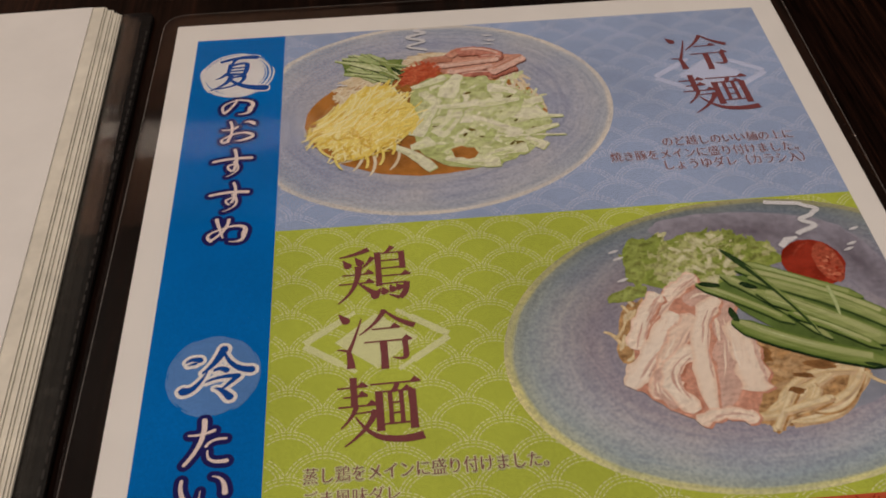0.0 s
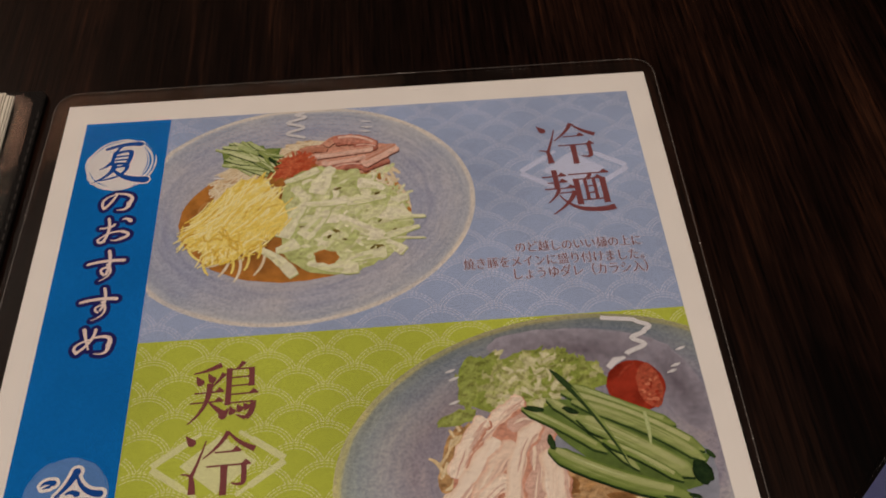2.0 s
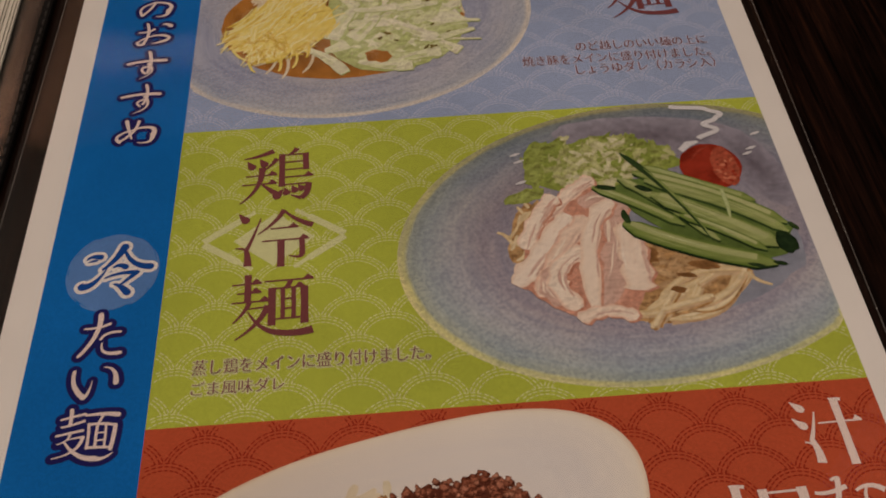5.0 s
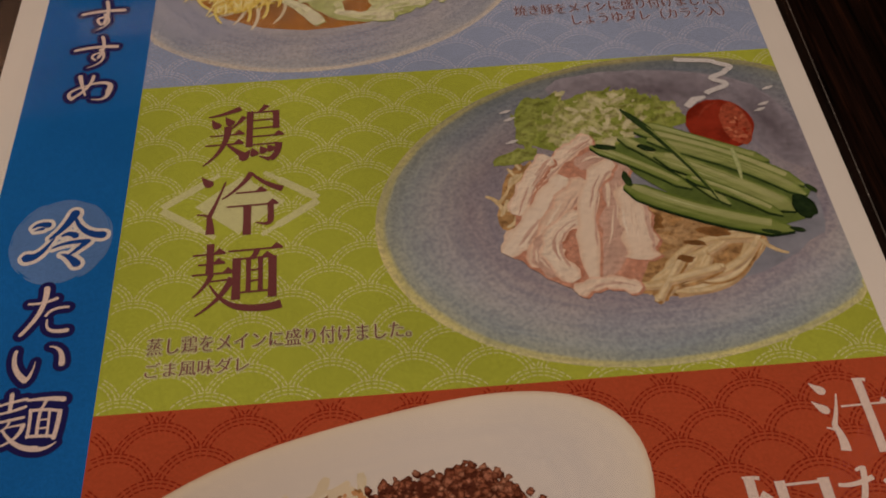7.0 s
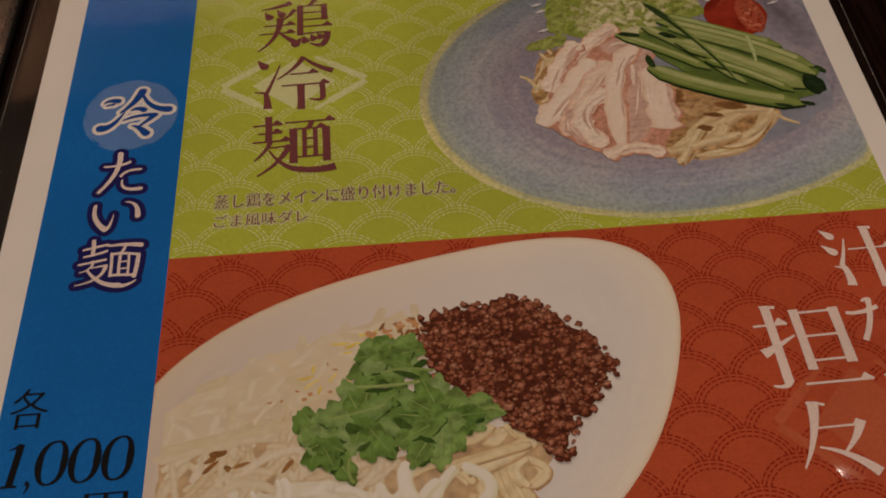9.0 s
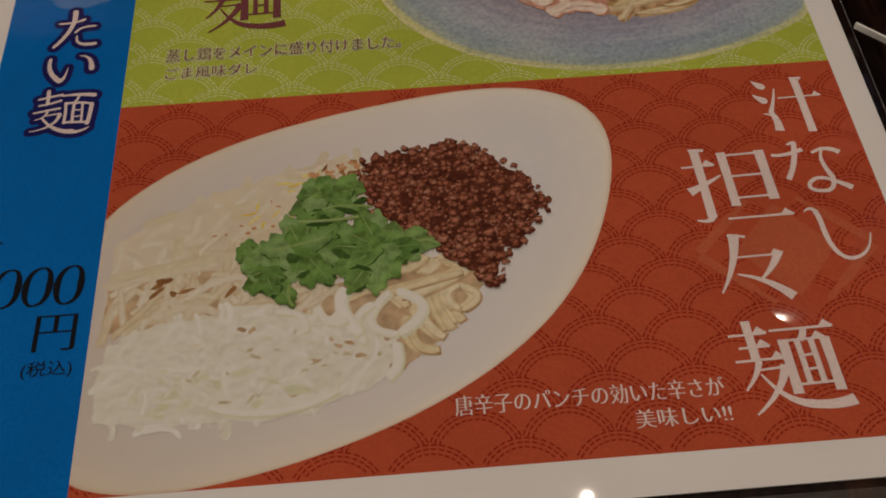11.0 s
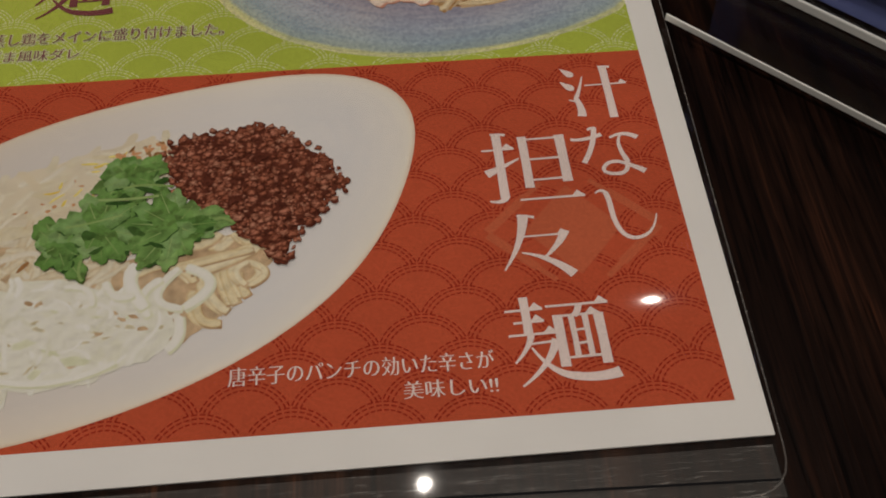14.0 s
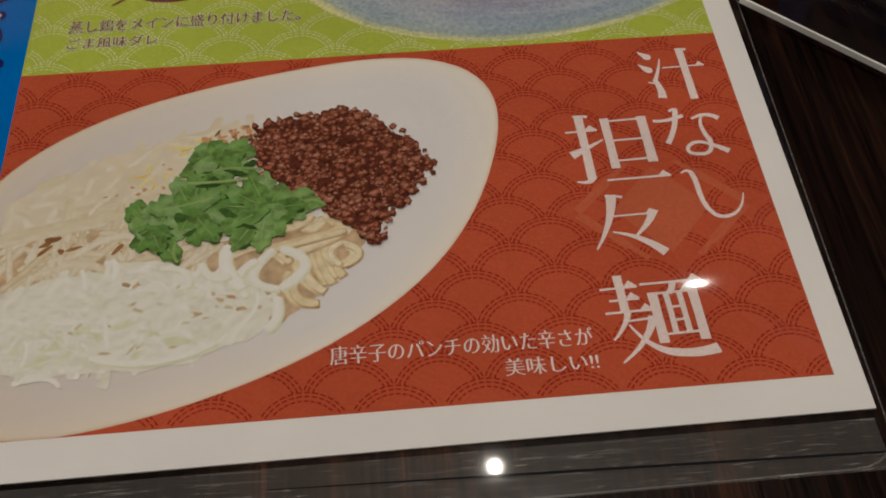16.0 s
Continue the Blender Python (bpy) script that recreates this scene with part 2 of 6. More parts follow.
TEXT_PLUM = ink("text_plum", (0.24, 0.11, 0.11))
WHITE = ink("letter_white", (0.80, 0.78, 0.77))
BLUSH = ink("letter_blush", (0.80, 0.68, 0.65))
NAVY = ink("letter_navy", (0.018, 0.018, 0.12))
ROYAL = ink("letter_royal", (0.01, 0.07, 0.32))
BLACK = ink("letter_black", (0.012, 0.012, 0.014))
SEAL_WHITE = ink("seal_white", (0.70, 0.70, 0.72), 0.12)
SEAL_BLUE = ink("seal_blue", (0.10, 0.24, 0.56), 0.15)
MARK_PALE = ink("mark_pale", (0.50, 0.56, 0.76))
MARK_LIME = ink("mark_lime", (0.62, 0.66, 0.36))
MARK_RUST = ink("mark_rust", (0.52, 0.125, 0.060))
FILM = plastic_film("laminate_film", 0.0008, wave=0.05, swells=[(0.2265, 0.0405, 0.060, 0.030, 0.00433), (0.132, 0.0038, 0.022, 0.022, 0.0012)])
SEAL_EDGE = plastic_film("sealed_film", 0.003, 0.04, 0.05, (0.75, 0.66, 0.58))
FILM_RIM = plastic_film("film_rim", 0.10, 0.1, 0.1, (0.8, 0.76, 0.72))
SLEEVE = plastic_film("page_sleeve", 0.006, 0.08, 0.25, (0.8, 0.75, 0.66))
LEATHER = plain("black_leather", (0.004, 0.0035, 0.0035), 0.55, 0.3, 90.0, 0.5)
LEATHER.node_tree.nodes["Principled BSDF"].inputs["Specular IOR Level"].default_value = 0.12
THREAD = plain("dark_thread", (0.02, 0.017, 0.015), 0.7)
WOOD = dark_wood("dark_wood")
ACRYLIC = clear_acrylic("clear_acrylic")
# near-white colour paints the light that clear acrylic edges catch
ACRYLIC_EDGE = plain("acrylic_edge_sheen", (0.90, 0.90, 0.87), 0.10, 0.06, 50.0)
CARD_BLUE = plain("card_blue", (0.26, 0.30, 0.70), 0.5, 0.1, 60.0)
CARD_GREY = plain("card_grey", (0.34, 0.33, 0.31), 0.5, 0.1, 60.0)
WALL = plain("room_wall", (0.040, 0.032, 0.027), 0.8, 0.06, 3.0, 0.1)
CEIL = plain("room_ceiling", (0.018, 0.016, 0.015), 0.9, 0.06, 3.0)
FLOOR = plain("room_floor", (0.05, 0.038, 0.028), 0.5, 0.2, 6.0)
PANEL_WOOD = plain("partition_wood", (0.66, 0.36, 0.23), 0.5, 0.35, 5.0, 0.2)
DIFFUSER = plain("lamp_diffuser", (0.8, 0.74, 0.66), 0.5, 0.05, 30.0)
DIFFUSER.node_tree.nodes["Principled BSDF"].inputs["Emission Color"].default_value = (1.0, 0.80, 0.66, 1)
DIFFUSER.node_tree.nodes["Principled BSDF"].inputs["Emission Strength"].default_value = 0.9
METAL = plain("lamp_metal", (0.7, 0.68, 0.65), 0.35, 0.05, 30.0, 0.0, 1.0)


# ---- mesh helpers ----
def part(name, bm, material, parent=None, label=""):
    """Links a bmesh, or a ready mesh, as one mesh object under a thing or a part."""
    me = bm
    if not isinstance(bm, bpy.types.Mesh):
        me = bpy.data.meshes.new(name)
        bm.to_mesh(me)
        bm.free()
    for one in material if isinstance(material, (list, tuple)) else (material,):
        me.materials.append(one)
    ob = new(name, me)
    if parent is not None:
        ob.parent = parent
    return tagged(ob, label)


def box(x0, x1, y0, y1, z0, z1, bevel=0.0, segments=2):
    bm = bmesh.new()
    bmesh.ops.create_cube(bm, size=1, matrix=Matrix.Translation(((x0 + x1) / 2, (y0 + y1) / 2, (z0 + z1) / 2)) @ Matrix.Diagonal((x1 - x0, y1 - y0, z1 - z0, 1)))
    if bevel:
        bmesh.ops.bevel(bm, geom=bm.edges[:], offset=bevel, segments=segments, affect="EDGES", profile=0.5)
    return bm


def prism(points, z0, z1, bevel=0.0):
    """An upright slab over an outline of (x, y)."""
    bm = bmesh.new()
    low = bm.faces.new([bm.verts.new((x, y, z0)) for x, y in points])
    up = bmesh.ops.extrude_face_region(bm, geom=[low])
    bmesh.ops.translate(bm, vec=(0, 0, z1 - z0), verts=[v for v in up["geom"] if isinstance(v, bmesh.types.BMVert)])
    bmesh.ops.recalc_face_normals(bm, faces=bm.faces[:])
    if bevel:
        rim = [e for e in bm.edges if abs(e.verts[0].co.z - e.verts[1].co.z) < 1e-7]
        bmesh.ops.bevel(bm, geom=rim, offset=bevel, segments=2, affect="EDGES", profile=0.5)
    return bm


def rounded(corners, r, steps=6):
    """An outline with rounded corners."""
    out, n = [], len(corners)
    for i in range(n):
        a, b, c = (Vector(corners[(i + k) % n]) for k in (-1, 0, 1))
        p, q = b + (a - b).normalized() * r, b + (c - b).normalized() * r
        for k in range(steps + 1):
            s = k / steps
            out.append(tuple(p * (1 - s) ** 2 + b * 2 * s * (1 - s) + q * s * s))
    return out


MM = 0.001
PRINT = (7.8, 201.8, 2.6, 287.2)
SPLIT_X, SPLIT_HIGH, SPLIT_LOW = 37.8, 190.9, 95.7


class Flat:
    """Printed shapes in sheet millimetres, laid over one another a hair apart."""

    def __init__(self, z, step=0.0000006, clip=None):
        self.verts, self.faces, self.uvs, self.slots, self.z, self.step, self.clip = [], [], [], [], z, step, clip

    def _put(self, points, uvs, faces, slot, rise=0.0):
        n = len(self.verts)
        self.z += self.step
        for x, y in points:
            if self.clip:
                x, y = min(max(x, self.clip[0]), self.clip[1]), min(max(y, self.clip[2]), self.clip[3])
            self.verts.append((x * MM, y * MM, self.z + rise * (len(self.verts) - n)))
        for f in faces:
            self.faces.append([n + i for i in f])
            self.slots.append(slot)
            self.uvs += [uvs[i] for i in f]

    def ribbon(self, line, widths, slot=0):
        """A strip along a line; u runs from its middle to its edges, v along it."""
        pts, uvs, faces, last = [], [], [], len(line) - 1
        for i, (x, y) in enumerate(line):
            a, b = line[max(i - 1, 0)], line[min(i + 1, last)]
            d = Vector((b[0] - a[0], b[1] - a[1])).normalized()
            w = widths[i] / 2 if isinstance(widths, (list, tuple)) else widths / 2
            for s in (-1, 0, 1):
                pts.append((x - d.y * w * s, y + d.x * w * s))
                uvs.append((abs(s), i / last))
            if i < last:
                k = 3 * i
                faces += [(k, k + 3, k + 4, k + 1), (k + 1, k + 4, k + 5, k + 2)]
        self._put(pts, uvs, faces, slot, 8e-9)

    def blob(self, cx, cy, rx, ry, turn=0.0, wild=0.15, n=14, slot=0, lobes=0, deep=0.22):
        """A filled patch with an uneven rim; u runs from its middle to the rim."""
        pts, uvs, faces = [(cx, cy)], [(0, 0)], []
        c, s, ph = math.cos(turn), math.sin(turn), random.random() * 6.3
        for i in range(n):
            a = 2 * math.pi * i / n
            r = 1 + wild * (random.random() * 2 - 1) + (deep * math.cos(lobes * a + ph) if lobes else 0)
            x, y = rx * r * math.cos(a), ry * r * math.sin(a)
            pts.append((cx + c * x - s * y, cy + s * x + c * y))
            uvs.append((1, i / n))
            faces.append((0, 1 + i, 1 + (i + 1) % n))
        self._put(pts, uvs, faces, slot)

    def disc(self, cx, cy, rx, ry, turn, shape=None, rings=14, n=96):
        """A plate seen in a picture: rings of an ellipse; u is the distance from its middle."""
        pts, uvs, faces, c, s = [(cx, cy)], [(0, 0)], [], math.cos(turn), math.sin(turn)
        for k in range(1, rings + 1):
            for i in range(n):
                a = 2 * math.pi * i / n
                r = k / rings * (shape(a) if shape else 1)
                x, y = rx * r * math.cos(a), ry * r * math.sin(a)
                pts.append((cx + c * x - s * y, cy + s * x + c * y))
                uvs.append((k / rings, i / n * 8))
                j, b = 1 + (k - 1) * n, (i + 1) % n
                if k == 1:
                    faces.append((0, 1 + i, 1 + b))
                else:
                    faces.append((j - n + i, j + i, j + b, j - n + b))
        self._put(pts, uvs, faces, 0)

    def mesh(self, name):
        me = bpy.data.meshes.new(name)
        me.from_pydata(self.verts, [], self.faces)
        layer = me.uv_layers.new(name="UVMap")
        for i, uv in enumerate(self.uvs):
            layer.data[i].uv = uv
        me.polygons.foreach_set("material_index", self.slots)
        return me


def inside(points, x, y):
    hit = False
    for (ax, ay), (bx, by) in zip(points, points[1:] + points[:1]):
        if (ay > y) != (by > y) and x < (bx - ax) * (y - ay) / (by - ay) + ax:
            hit = not hit
    return hit


def spot(cx, cy, rx, ry, turn=0.0):
    """A random place in an ellipse."""
    a, r = random.random() * 6.2832, math.sqrt(random.random())
    x, y = rx * r * math.cos(a), ry * r * math.sin(a)
    return cx + x * math.cos(turn) - y * math.sin(turn), cy + x * math.sin(turn) + y * math.cos(turn)


def curl(x, y, a, length, bend, n=6, wob=0.0):
    """A line of n points from (x, y) that sets out at the angle a and bends on the way."""
    out = [(x, y)]
    for _ in range(n - 1):
        x, y = x + math.cos(a) * length / (n - 1), y + math.sin(a) * length / (n - 1)
        a += bend / (n - 1) + wob * (random.random() - 0.5)
        out.append((x, y))
    return out


def rect_mesh(x0, x1, y0, y1, z):
    f = Flat(z)
    f._put([(x0, y0), (x1, y0), (x1, y1), (x0, y1)], [(0, 0)] * 4, [(0, 1, 2, 3)], 0)
    return f.mesh("sheet")


def glyph_mesh(text, grow_x=0.0, grow_y=0.0, shear=0.0):
    """The filled outline of some characters, its strokes made thicker or thinner across x and y (in ems)."""
    cu = bpy.data.curves.new("glyph", "FONT")
    cu.body, cu.resolution_u = text, 4
    cu.shear = shear
    ob = bpy.data.objects.new("glyph", cu)
    scene.collection.objects.link(ob)
    dg = bpy.context.evaluated_depsgraph_get()
    src = ob.evaluated_get(dg).to_mesh()
    bm = bmesh.new()
    bm.from_mesh(src)
    ob.evaluated_get(dg).to_mesh_clear()
    bpy.data.objects.remove(ob)
    bmesh.ops.remove_doubles(bm, verts=bm.verts[:], dist=1e-5)
    xs, ys = [v.co.x for v in bm.verts], [v.co.y for v in bm.verts]
    bounds = (min(xs), max(xs), min(ys), max(ys))
    push = {}
    for e in bm.edges:
        if len(e.link_faces) != 1:
            continue
        d = e.verts[1].co - e.verts[0].co
        nrm = Vector((d.y, -d.x)).normalized()
        mid = (e.verts[0].co + e.verts[1].co) / 2 - e.link_faces[0].calc_center_median()
        if nrm.x * mid.x + nrm.y * mid.y < 0:
            nrm = -nrm
        for v in e.verts:
            push.setdefault(v, []).append(nrm)
    for v, ns in push.items():
        if len(ns) == 2:
            m = (ns[0] + ns[1]) / max(1 + ns[0].dot(ns[1]), 0.35)
        else:
            m = ns[0]
        v.co.x += m.x * grow_x
        v.co.y += m.y * grow_y
    return bm, bounds


def letters(name, text, place, z, material, parent, grow_x=0.0, grow_y=0.0, shear=0.0, label=""):
    """Characters stretched into the sheet rectangle place = (x0, x1, y0, y1)."""
    bm, (a, b, c, d) = glyph_mesh(text, grow_x, grow_y, shear)
    x0, x1, y0, y1 = place
    verts, faces = [], []
    for k, face in enumerate(bm.faces):
        faces.append(range(len(verts), len(verts) + len(face.verts)))
        verts += [((x0 + (v.co.x - a) / (b - a) * (x1 - x0)) * MM, (y0 + (v.co.y - c) / (d - c) * (y1 - y0)) * MM, z + k * 1e-7) for v in face.verts]
    bm.free()
    me = bpy.data.meshes.new(name)
    me.from_pydata(verts, [], [list(f) for f in faces])
    return part(name, me, material, parent, label)


def outline_of(name, text, place, z, width, material, parent, shear=0.0):
    """A rim of even width (mm) round characters stretched into place."""
    bm, (a, b, c, d) = glyph_mesh(text, 0.0, 0.0, shear)
    x0, x1, y0, y1 = place
    f = Flat(z, 6e-5 / (2 + 2 * len(bm.edges)))
    for v in bm.verts:
        v.co = (x0 + (v.co.x - a) / (b - a) * (x1 - x0), y0 + (v.co.y - c) / (d - c) * (y1 - y0), 0)
    done = set()
    for e in bm.edges:
        if len(e.link_faces) == 1:
            p, q = e.verts[0].co, e.verts[1].co
            f.ribbon([(p.x, p.y), (q.x, q.y)], 2 * width)
            for v in e.verts:
                if v.index not in done:
                    done.add(v.index)
                    f.blob(v.co.x, v.co.y, width, width, 0, 0.0, 8)
    bm.free()
    return part(name, f.mesh(name), material, parent)


# ---- room ----
TABLE_Z = 0.0020
FLOOR_Z = TABLE_Z - 0.72
X0, X1, Y0, Y1 = -2.2, 2.6, -1.8, 2.6
tagged(part("floor", box(X0, X1, Y0, Y1, FLOOR_Z - 0.1, FLOOR_Z), FLOOR), "dark brown restaurant floor", "floor", kind="structure")
# unseen walls and ceiling, near black so the film mirrors little of them
tagged(part("ceiling", box(X0, X1, Y0, Y1, CEILING_Z, CEILING_Z + 0.1), CEIL), "unseen near-black ceiling, added to keep room reflections dim", "ceiling", kind="structure")
for side, dims in (("north", (X0, X1, Y1, Y1 + 0.1)), ("south", (X0, X1, Y0 - 0.1, Y0)), ("west", (X0 - 0.1, X0, Y0, Y1)), ("east", (X1, X1 + 0.1, Y0, Y1))):
    tagged(part("wall_" + side, box(*dims, FLOOR_Z, CEILING_Z), WALL), "unseen near-black wall, added to keep room reflections dim", "wall", kind="structure")
tagged(part("wall_partition", box(-2.15, 0.10, 2.20, 2.26, FLOOR_Z, 1.90, 0.01), PANEL_WOOD), "reddish wooden partition behind the table", "partition", kind="structure")


def downlight(x, y, power, size):
    base = tagged(new("downlight"), "small round unseen ceiling lamp, added to light the room warm white", "lamp", "ceiling lamps")
    base.location = (x, y, CEILING_Z)
    bm = bmesh.new()
    ring = [(0.034, 0.0), (0.052, 0.0), (0.050, -0.006), (0.036, -0.004)]
    for i in range(32):
        a = 2 * math.pi * i / 32
        for r, z in ring:
            bm.verts.new((r * math.cos(a), r * math.sin(a), z))
    bm.verts.ensure_lookup_table()
    for i in range(32):
        for k in range(4):
            j = (i + 1) % 32
            bm.faces.new([bm.verts[4 * i + k], bm.verts[4 * i + (k + 1) % 4], bm.verts[4 * j + (k + 1) % 4], bm.verts[4 * j + k]])
    bmesh.ops.recalc_face_normals(bm, faces=bm.faces[:])
    part("trim_ring", bm, METAL, base, "brushed metal trim ring")
    data = bpy.data.lights.new("bulb", "AREA")
    data.shape, data.size, data.energy, data.color = "DISK", size, power, LAMP_COLOUR
    bulb = new("bulb", data)
    bulb.location = (x, y, CEILING_Z - 0.008)
    return base


for x, y, power, size in LAMPS:
    downlight(x, y, power, size)

pelmet = tagged(new("wall_lamp"), "long warm wall lamp glowing above the wooden partition", "lamp")
part("housing", box(-0.74, 0.07, 2.150, 2.195, 1.468, 1.496, 0.004), METAL, pelmet, "thin metal housing")
part("diffuser", box(-0.72, 0.05, 2.155, 2.190, 1.498, 1.60, 0.006), DIFFUSER, pelmet, "softly glowing warm diffuser")

table = tagged(new("dining_table"), "dark stained wooden restaurant table with glossy streaked grain", "table")
part("tabletop", box(-0.55, 0.75, -0.22, 0.52, TABLE_Z - 0.03, TABLE_Z, 0.003), WOOD, table, "dark streaked wood veneer top")
for x, y in ((-0.48, -0.16), (0.68, -0.16), (-0.48, 0.46), (0.68, 0.46)):
    part("leg", box(x - 0.025, x + 0.025, y - 0.025, y + 0.025, FLOOR_Z, TABLE_Z - 0.03, 0.003), WOOD, table)

# ---- laminated menu sheet ----
Z_PAPER = 0.0029
menu = tagged(new("menu_sheet"), "laminated summer noodle menu sheet lying flat on the table", "menu")
film_line = rounded([(-9.5 * MM, -17.5 * MM), (207.8 * MM, -16.5 * MM), (213.6 * MM, 303.6 * MM), (-4.6 * MM, 303.2 * MM)], 9 * MM)
film = part("laminate_film", prism(film_line, TABLE_Z + 0.0002, 0.0037, 0.0001), FILM, menu, "clear glossy plastic film with rounded corners")
film.visible_shadow = False
part("paper", prism([(0, -5.6 * MM), (207.4 * MM, -4.8 * MM), (209.8 * MM, 297 * MM), (0, 297 * MM)], TABLE_Z + 0.0005, Z_PAPER), PAPER, menu, "white printed paper sheet")
inner = [(-0.4 * MM, -6.2 * MM), (207.6 * MM, -5.4 * MM), (210.4 * MM, 297.4 * MM), (-0.4 * MM, 297.4 * MM)]
outer = [(-9.0 * MM, -17.0 * MM), (207.4 * MM, -16.0 * MM), (213.1 * MM, 303.1 * MM), (-4.2 * MM, 302.7 * MM)]


def frame_mesh(name, far, near, z):
    """A flat frame between two four-cornered outlines, the outer one with rounded corners."""
    rim, per = rounded(far, 8.6 * MM), 7
    bm = bmesh.new()
    n = len(rim)
    o = [bm.verts.new((x, y, z)) for x, y in rim]
    c = [bm.verts.new((x, y, z)) for x, y in near]
    for i in range(n):
        j, a, b = (i + 1) % n, i // per, ((i + 1) % n) // per
        bm.faces.new([o[i], o[j], c[b]] if a == b else [o[i], o[j], c[b], c[a]])
    return bm


edge = part("sealed_edge", frame_mesh("sealed_edge", outer, inner, 0.0024), SEAL_EDGE, menu, "cloudy sealed margin of the film")
edge.visible_shadow = False
# scratches, plus a grey haze colour standing in for light mirrored along this margin
scuffed = part("lower_margin", rect_mesh(-6.5, 206.5, -16.6, -6.6, 0.00262), plastic_film("scuffed_sheen_film", 0.065, 0.10, 0.12, (0.72, 0.69, 0.66)), menu, "scuffed lower margin of the film, greyed for mirrored light")
scuffed.visible_shadow = False
f_line = Flat(0.00268, 0.0)
f_line.ribbon([(96, -10.6), (150, -11.9), (206.5, -13.3)], [0.15, 0.5, 0.45])
part("crease", f_line.mesh("crease"), BLACK, menu, "dark crease along the lower margin")
rim_outer = [(x + dx * MM, y + dy * MM) for (x, y), (dx, dy) in zip(outer, ((-0.4, -0.4), (0.4, -0.4), (0.4, 0.4), (-0.4, 0.4)))]
f_rim = Flat(0.00375, 0.0)
line = rounded(rim_outer, 8.8 * MM)
line = [(x / MM, y / MM) for x, y in line]
f_rim.ribbon(line + line[:1], 0.35)
rim = part("film_rim", f_rim.mesh("film_rim"), FILM_RIM, menu, "pale cut rim of the film")
rim.visible_shadow = False
PX0, PX1, PY0, PY1 = PRINT
Z_PANEL, Z_WAVE, Z_DISH, Z_FOOD, Z_MARK, Z_TEXT = 0.00293, 0.00295, 0.00297, 0.00299, 0.00296, 0.00307
band = part("side_band", rect_mesh(PX0, SPLIT_X, PY0, PY1, Z_PANEL), BAND, menu, "deep blue printed side band")
panels = [
    part("dish_panel", rect_mesh(SPLIT_X, PX1, SPLIT_HIGH, PY1, Z_PANEL), SKY, menu, "periwinkle blue printed panel"),
    part("dish_panel", rect_mesh(SPLIT_X, PX1, SPLIT_LOW, SPLIT_HIGH, Z_PANEL), GREEN, menu, "lime green printed panel"),
    part("dish_panel", rect_mesh(SPLIT_X, PX1, PY0, SPLIT_LOW, Z_PANEL), RED, menu, "brick red printed panel"),
]


def wave_pattern(y0, y1, material, parent, phase, pitch=17.0, row=6.1, top=190.7):
    """Overlapping arches of three dashed lines each, one row behind the other."""
    f = Flat(Z_WAVE, 0.0)
    first = math.floor((y0 - top) / row) - 1
    for j in range(first, math.ceil((y1 - top) / row) + 2):
        head = top + j * row
        for i in range(-1, 12):
            cx = SPLIT_X + phase + (i + 0.5 * (j % 2)) * pitch
            for r, w in ((8.9, 0.32), (8.1, 0.32), (7.15, 0.32)):
                cy = head - 8.9
                count = 18
                for k in range(count):
                    a0, a1 = math.pi * (k + 0.12) / count, math.pi * (k + 0.84) / count
                    am = (a0 + a1) / 2
                    x, y = cx + r * math.cos(am), cy + r * math.sin(am)
                    if not (SPLIT_X + 0.4 < x < PX1 - 0.4 and y0 + 0.4 < y < y1 - 0.4):
                        continue
                    # hidden by the arches of the next row in front
                    if any(math.hypot(x - cx - s * pitch / 2, y - cy + row) < 9.3 for s in (-1, 1)) or math.hypot(x - cx, y - cy + 2 * row) < 9.3:
                        continue
                    f._put([(cx + (r - w / 2) * math.cos(a0), cy + (r - w / 2) * math.sin(a0)), (cx + (r + w / 2) * math.cos(a0), cy + (r + w / 2) * math.sin(a0)),
                            (cx + (r + w / 2) * math.cos(a1), cy + (r + w / 2) * math.sin(a1)), (cx + (r - w / 2) * math.cos(a1), cy + (r - w / 2) * math.sin(a1))], [(0, 0)] * 4, [(0, 1, 2, 3)], 0)
    return tagged(part("wave_pattern", f.mesh("wave_pattern"), material, parent, "fine dashed overlapping wave arches"), kind="stuff")


wave_pattern(SPLIT_HIGH, PY1, WAVE_PALE, panels[0], 13.5)
wave_pattern(SPLIT_LOW, SPLIT_HIGH, WAVE_LIME, panels[1], 13.5)
wave_pattern(PY0, SPLIT_LOW, WAVE_DARK, panels[2], 13.5)

# ---- printed dish pictures ----
CLIP_HIGH = (SPLIT_X, PX1, SPLIT_HIGH, PY1)
CLIP_MID = (SPLIT_X, PX1, SPLIT_LOW, SPLIT_HIGH)
CLIP_LOW = (SPLIT_X, PX1, PY0, SPLIT_LOW)
BLUE_GLAZE = glaze("blue_glaze", [(0.0, (0.46, 0.48, 0.54)), (0.62, (0.45, 0.48, 0.56)), (0.74, (0.40, 0.44, 0.55)), (0.84, (0.45, 0.49, 0.58)), (0.93, (0.43, 0.48, 0.56)), (0.964, (0.50, 0.55, 0.60)), (0.977, (0.68, 0.67, 0.62)), (1.0, (0.72, 0.71, 0.65))], (0.78, 0.79, 0.82), 1.0, 1.3)
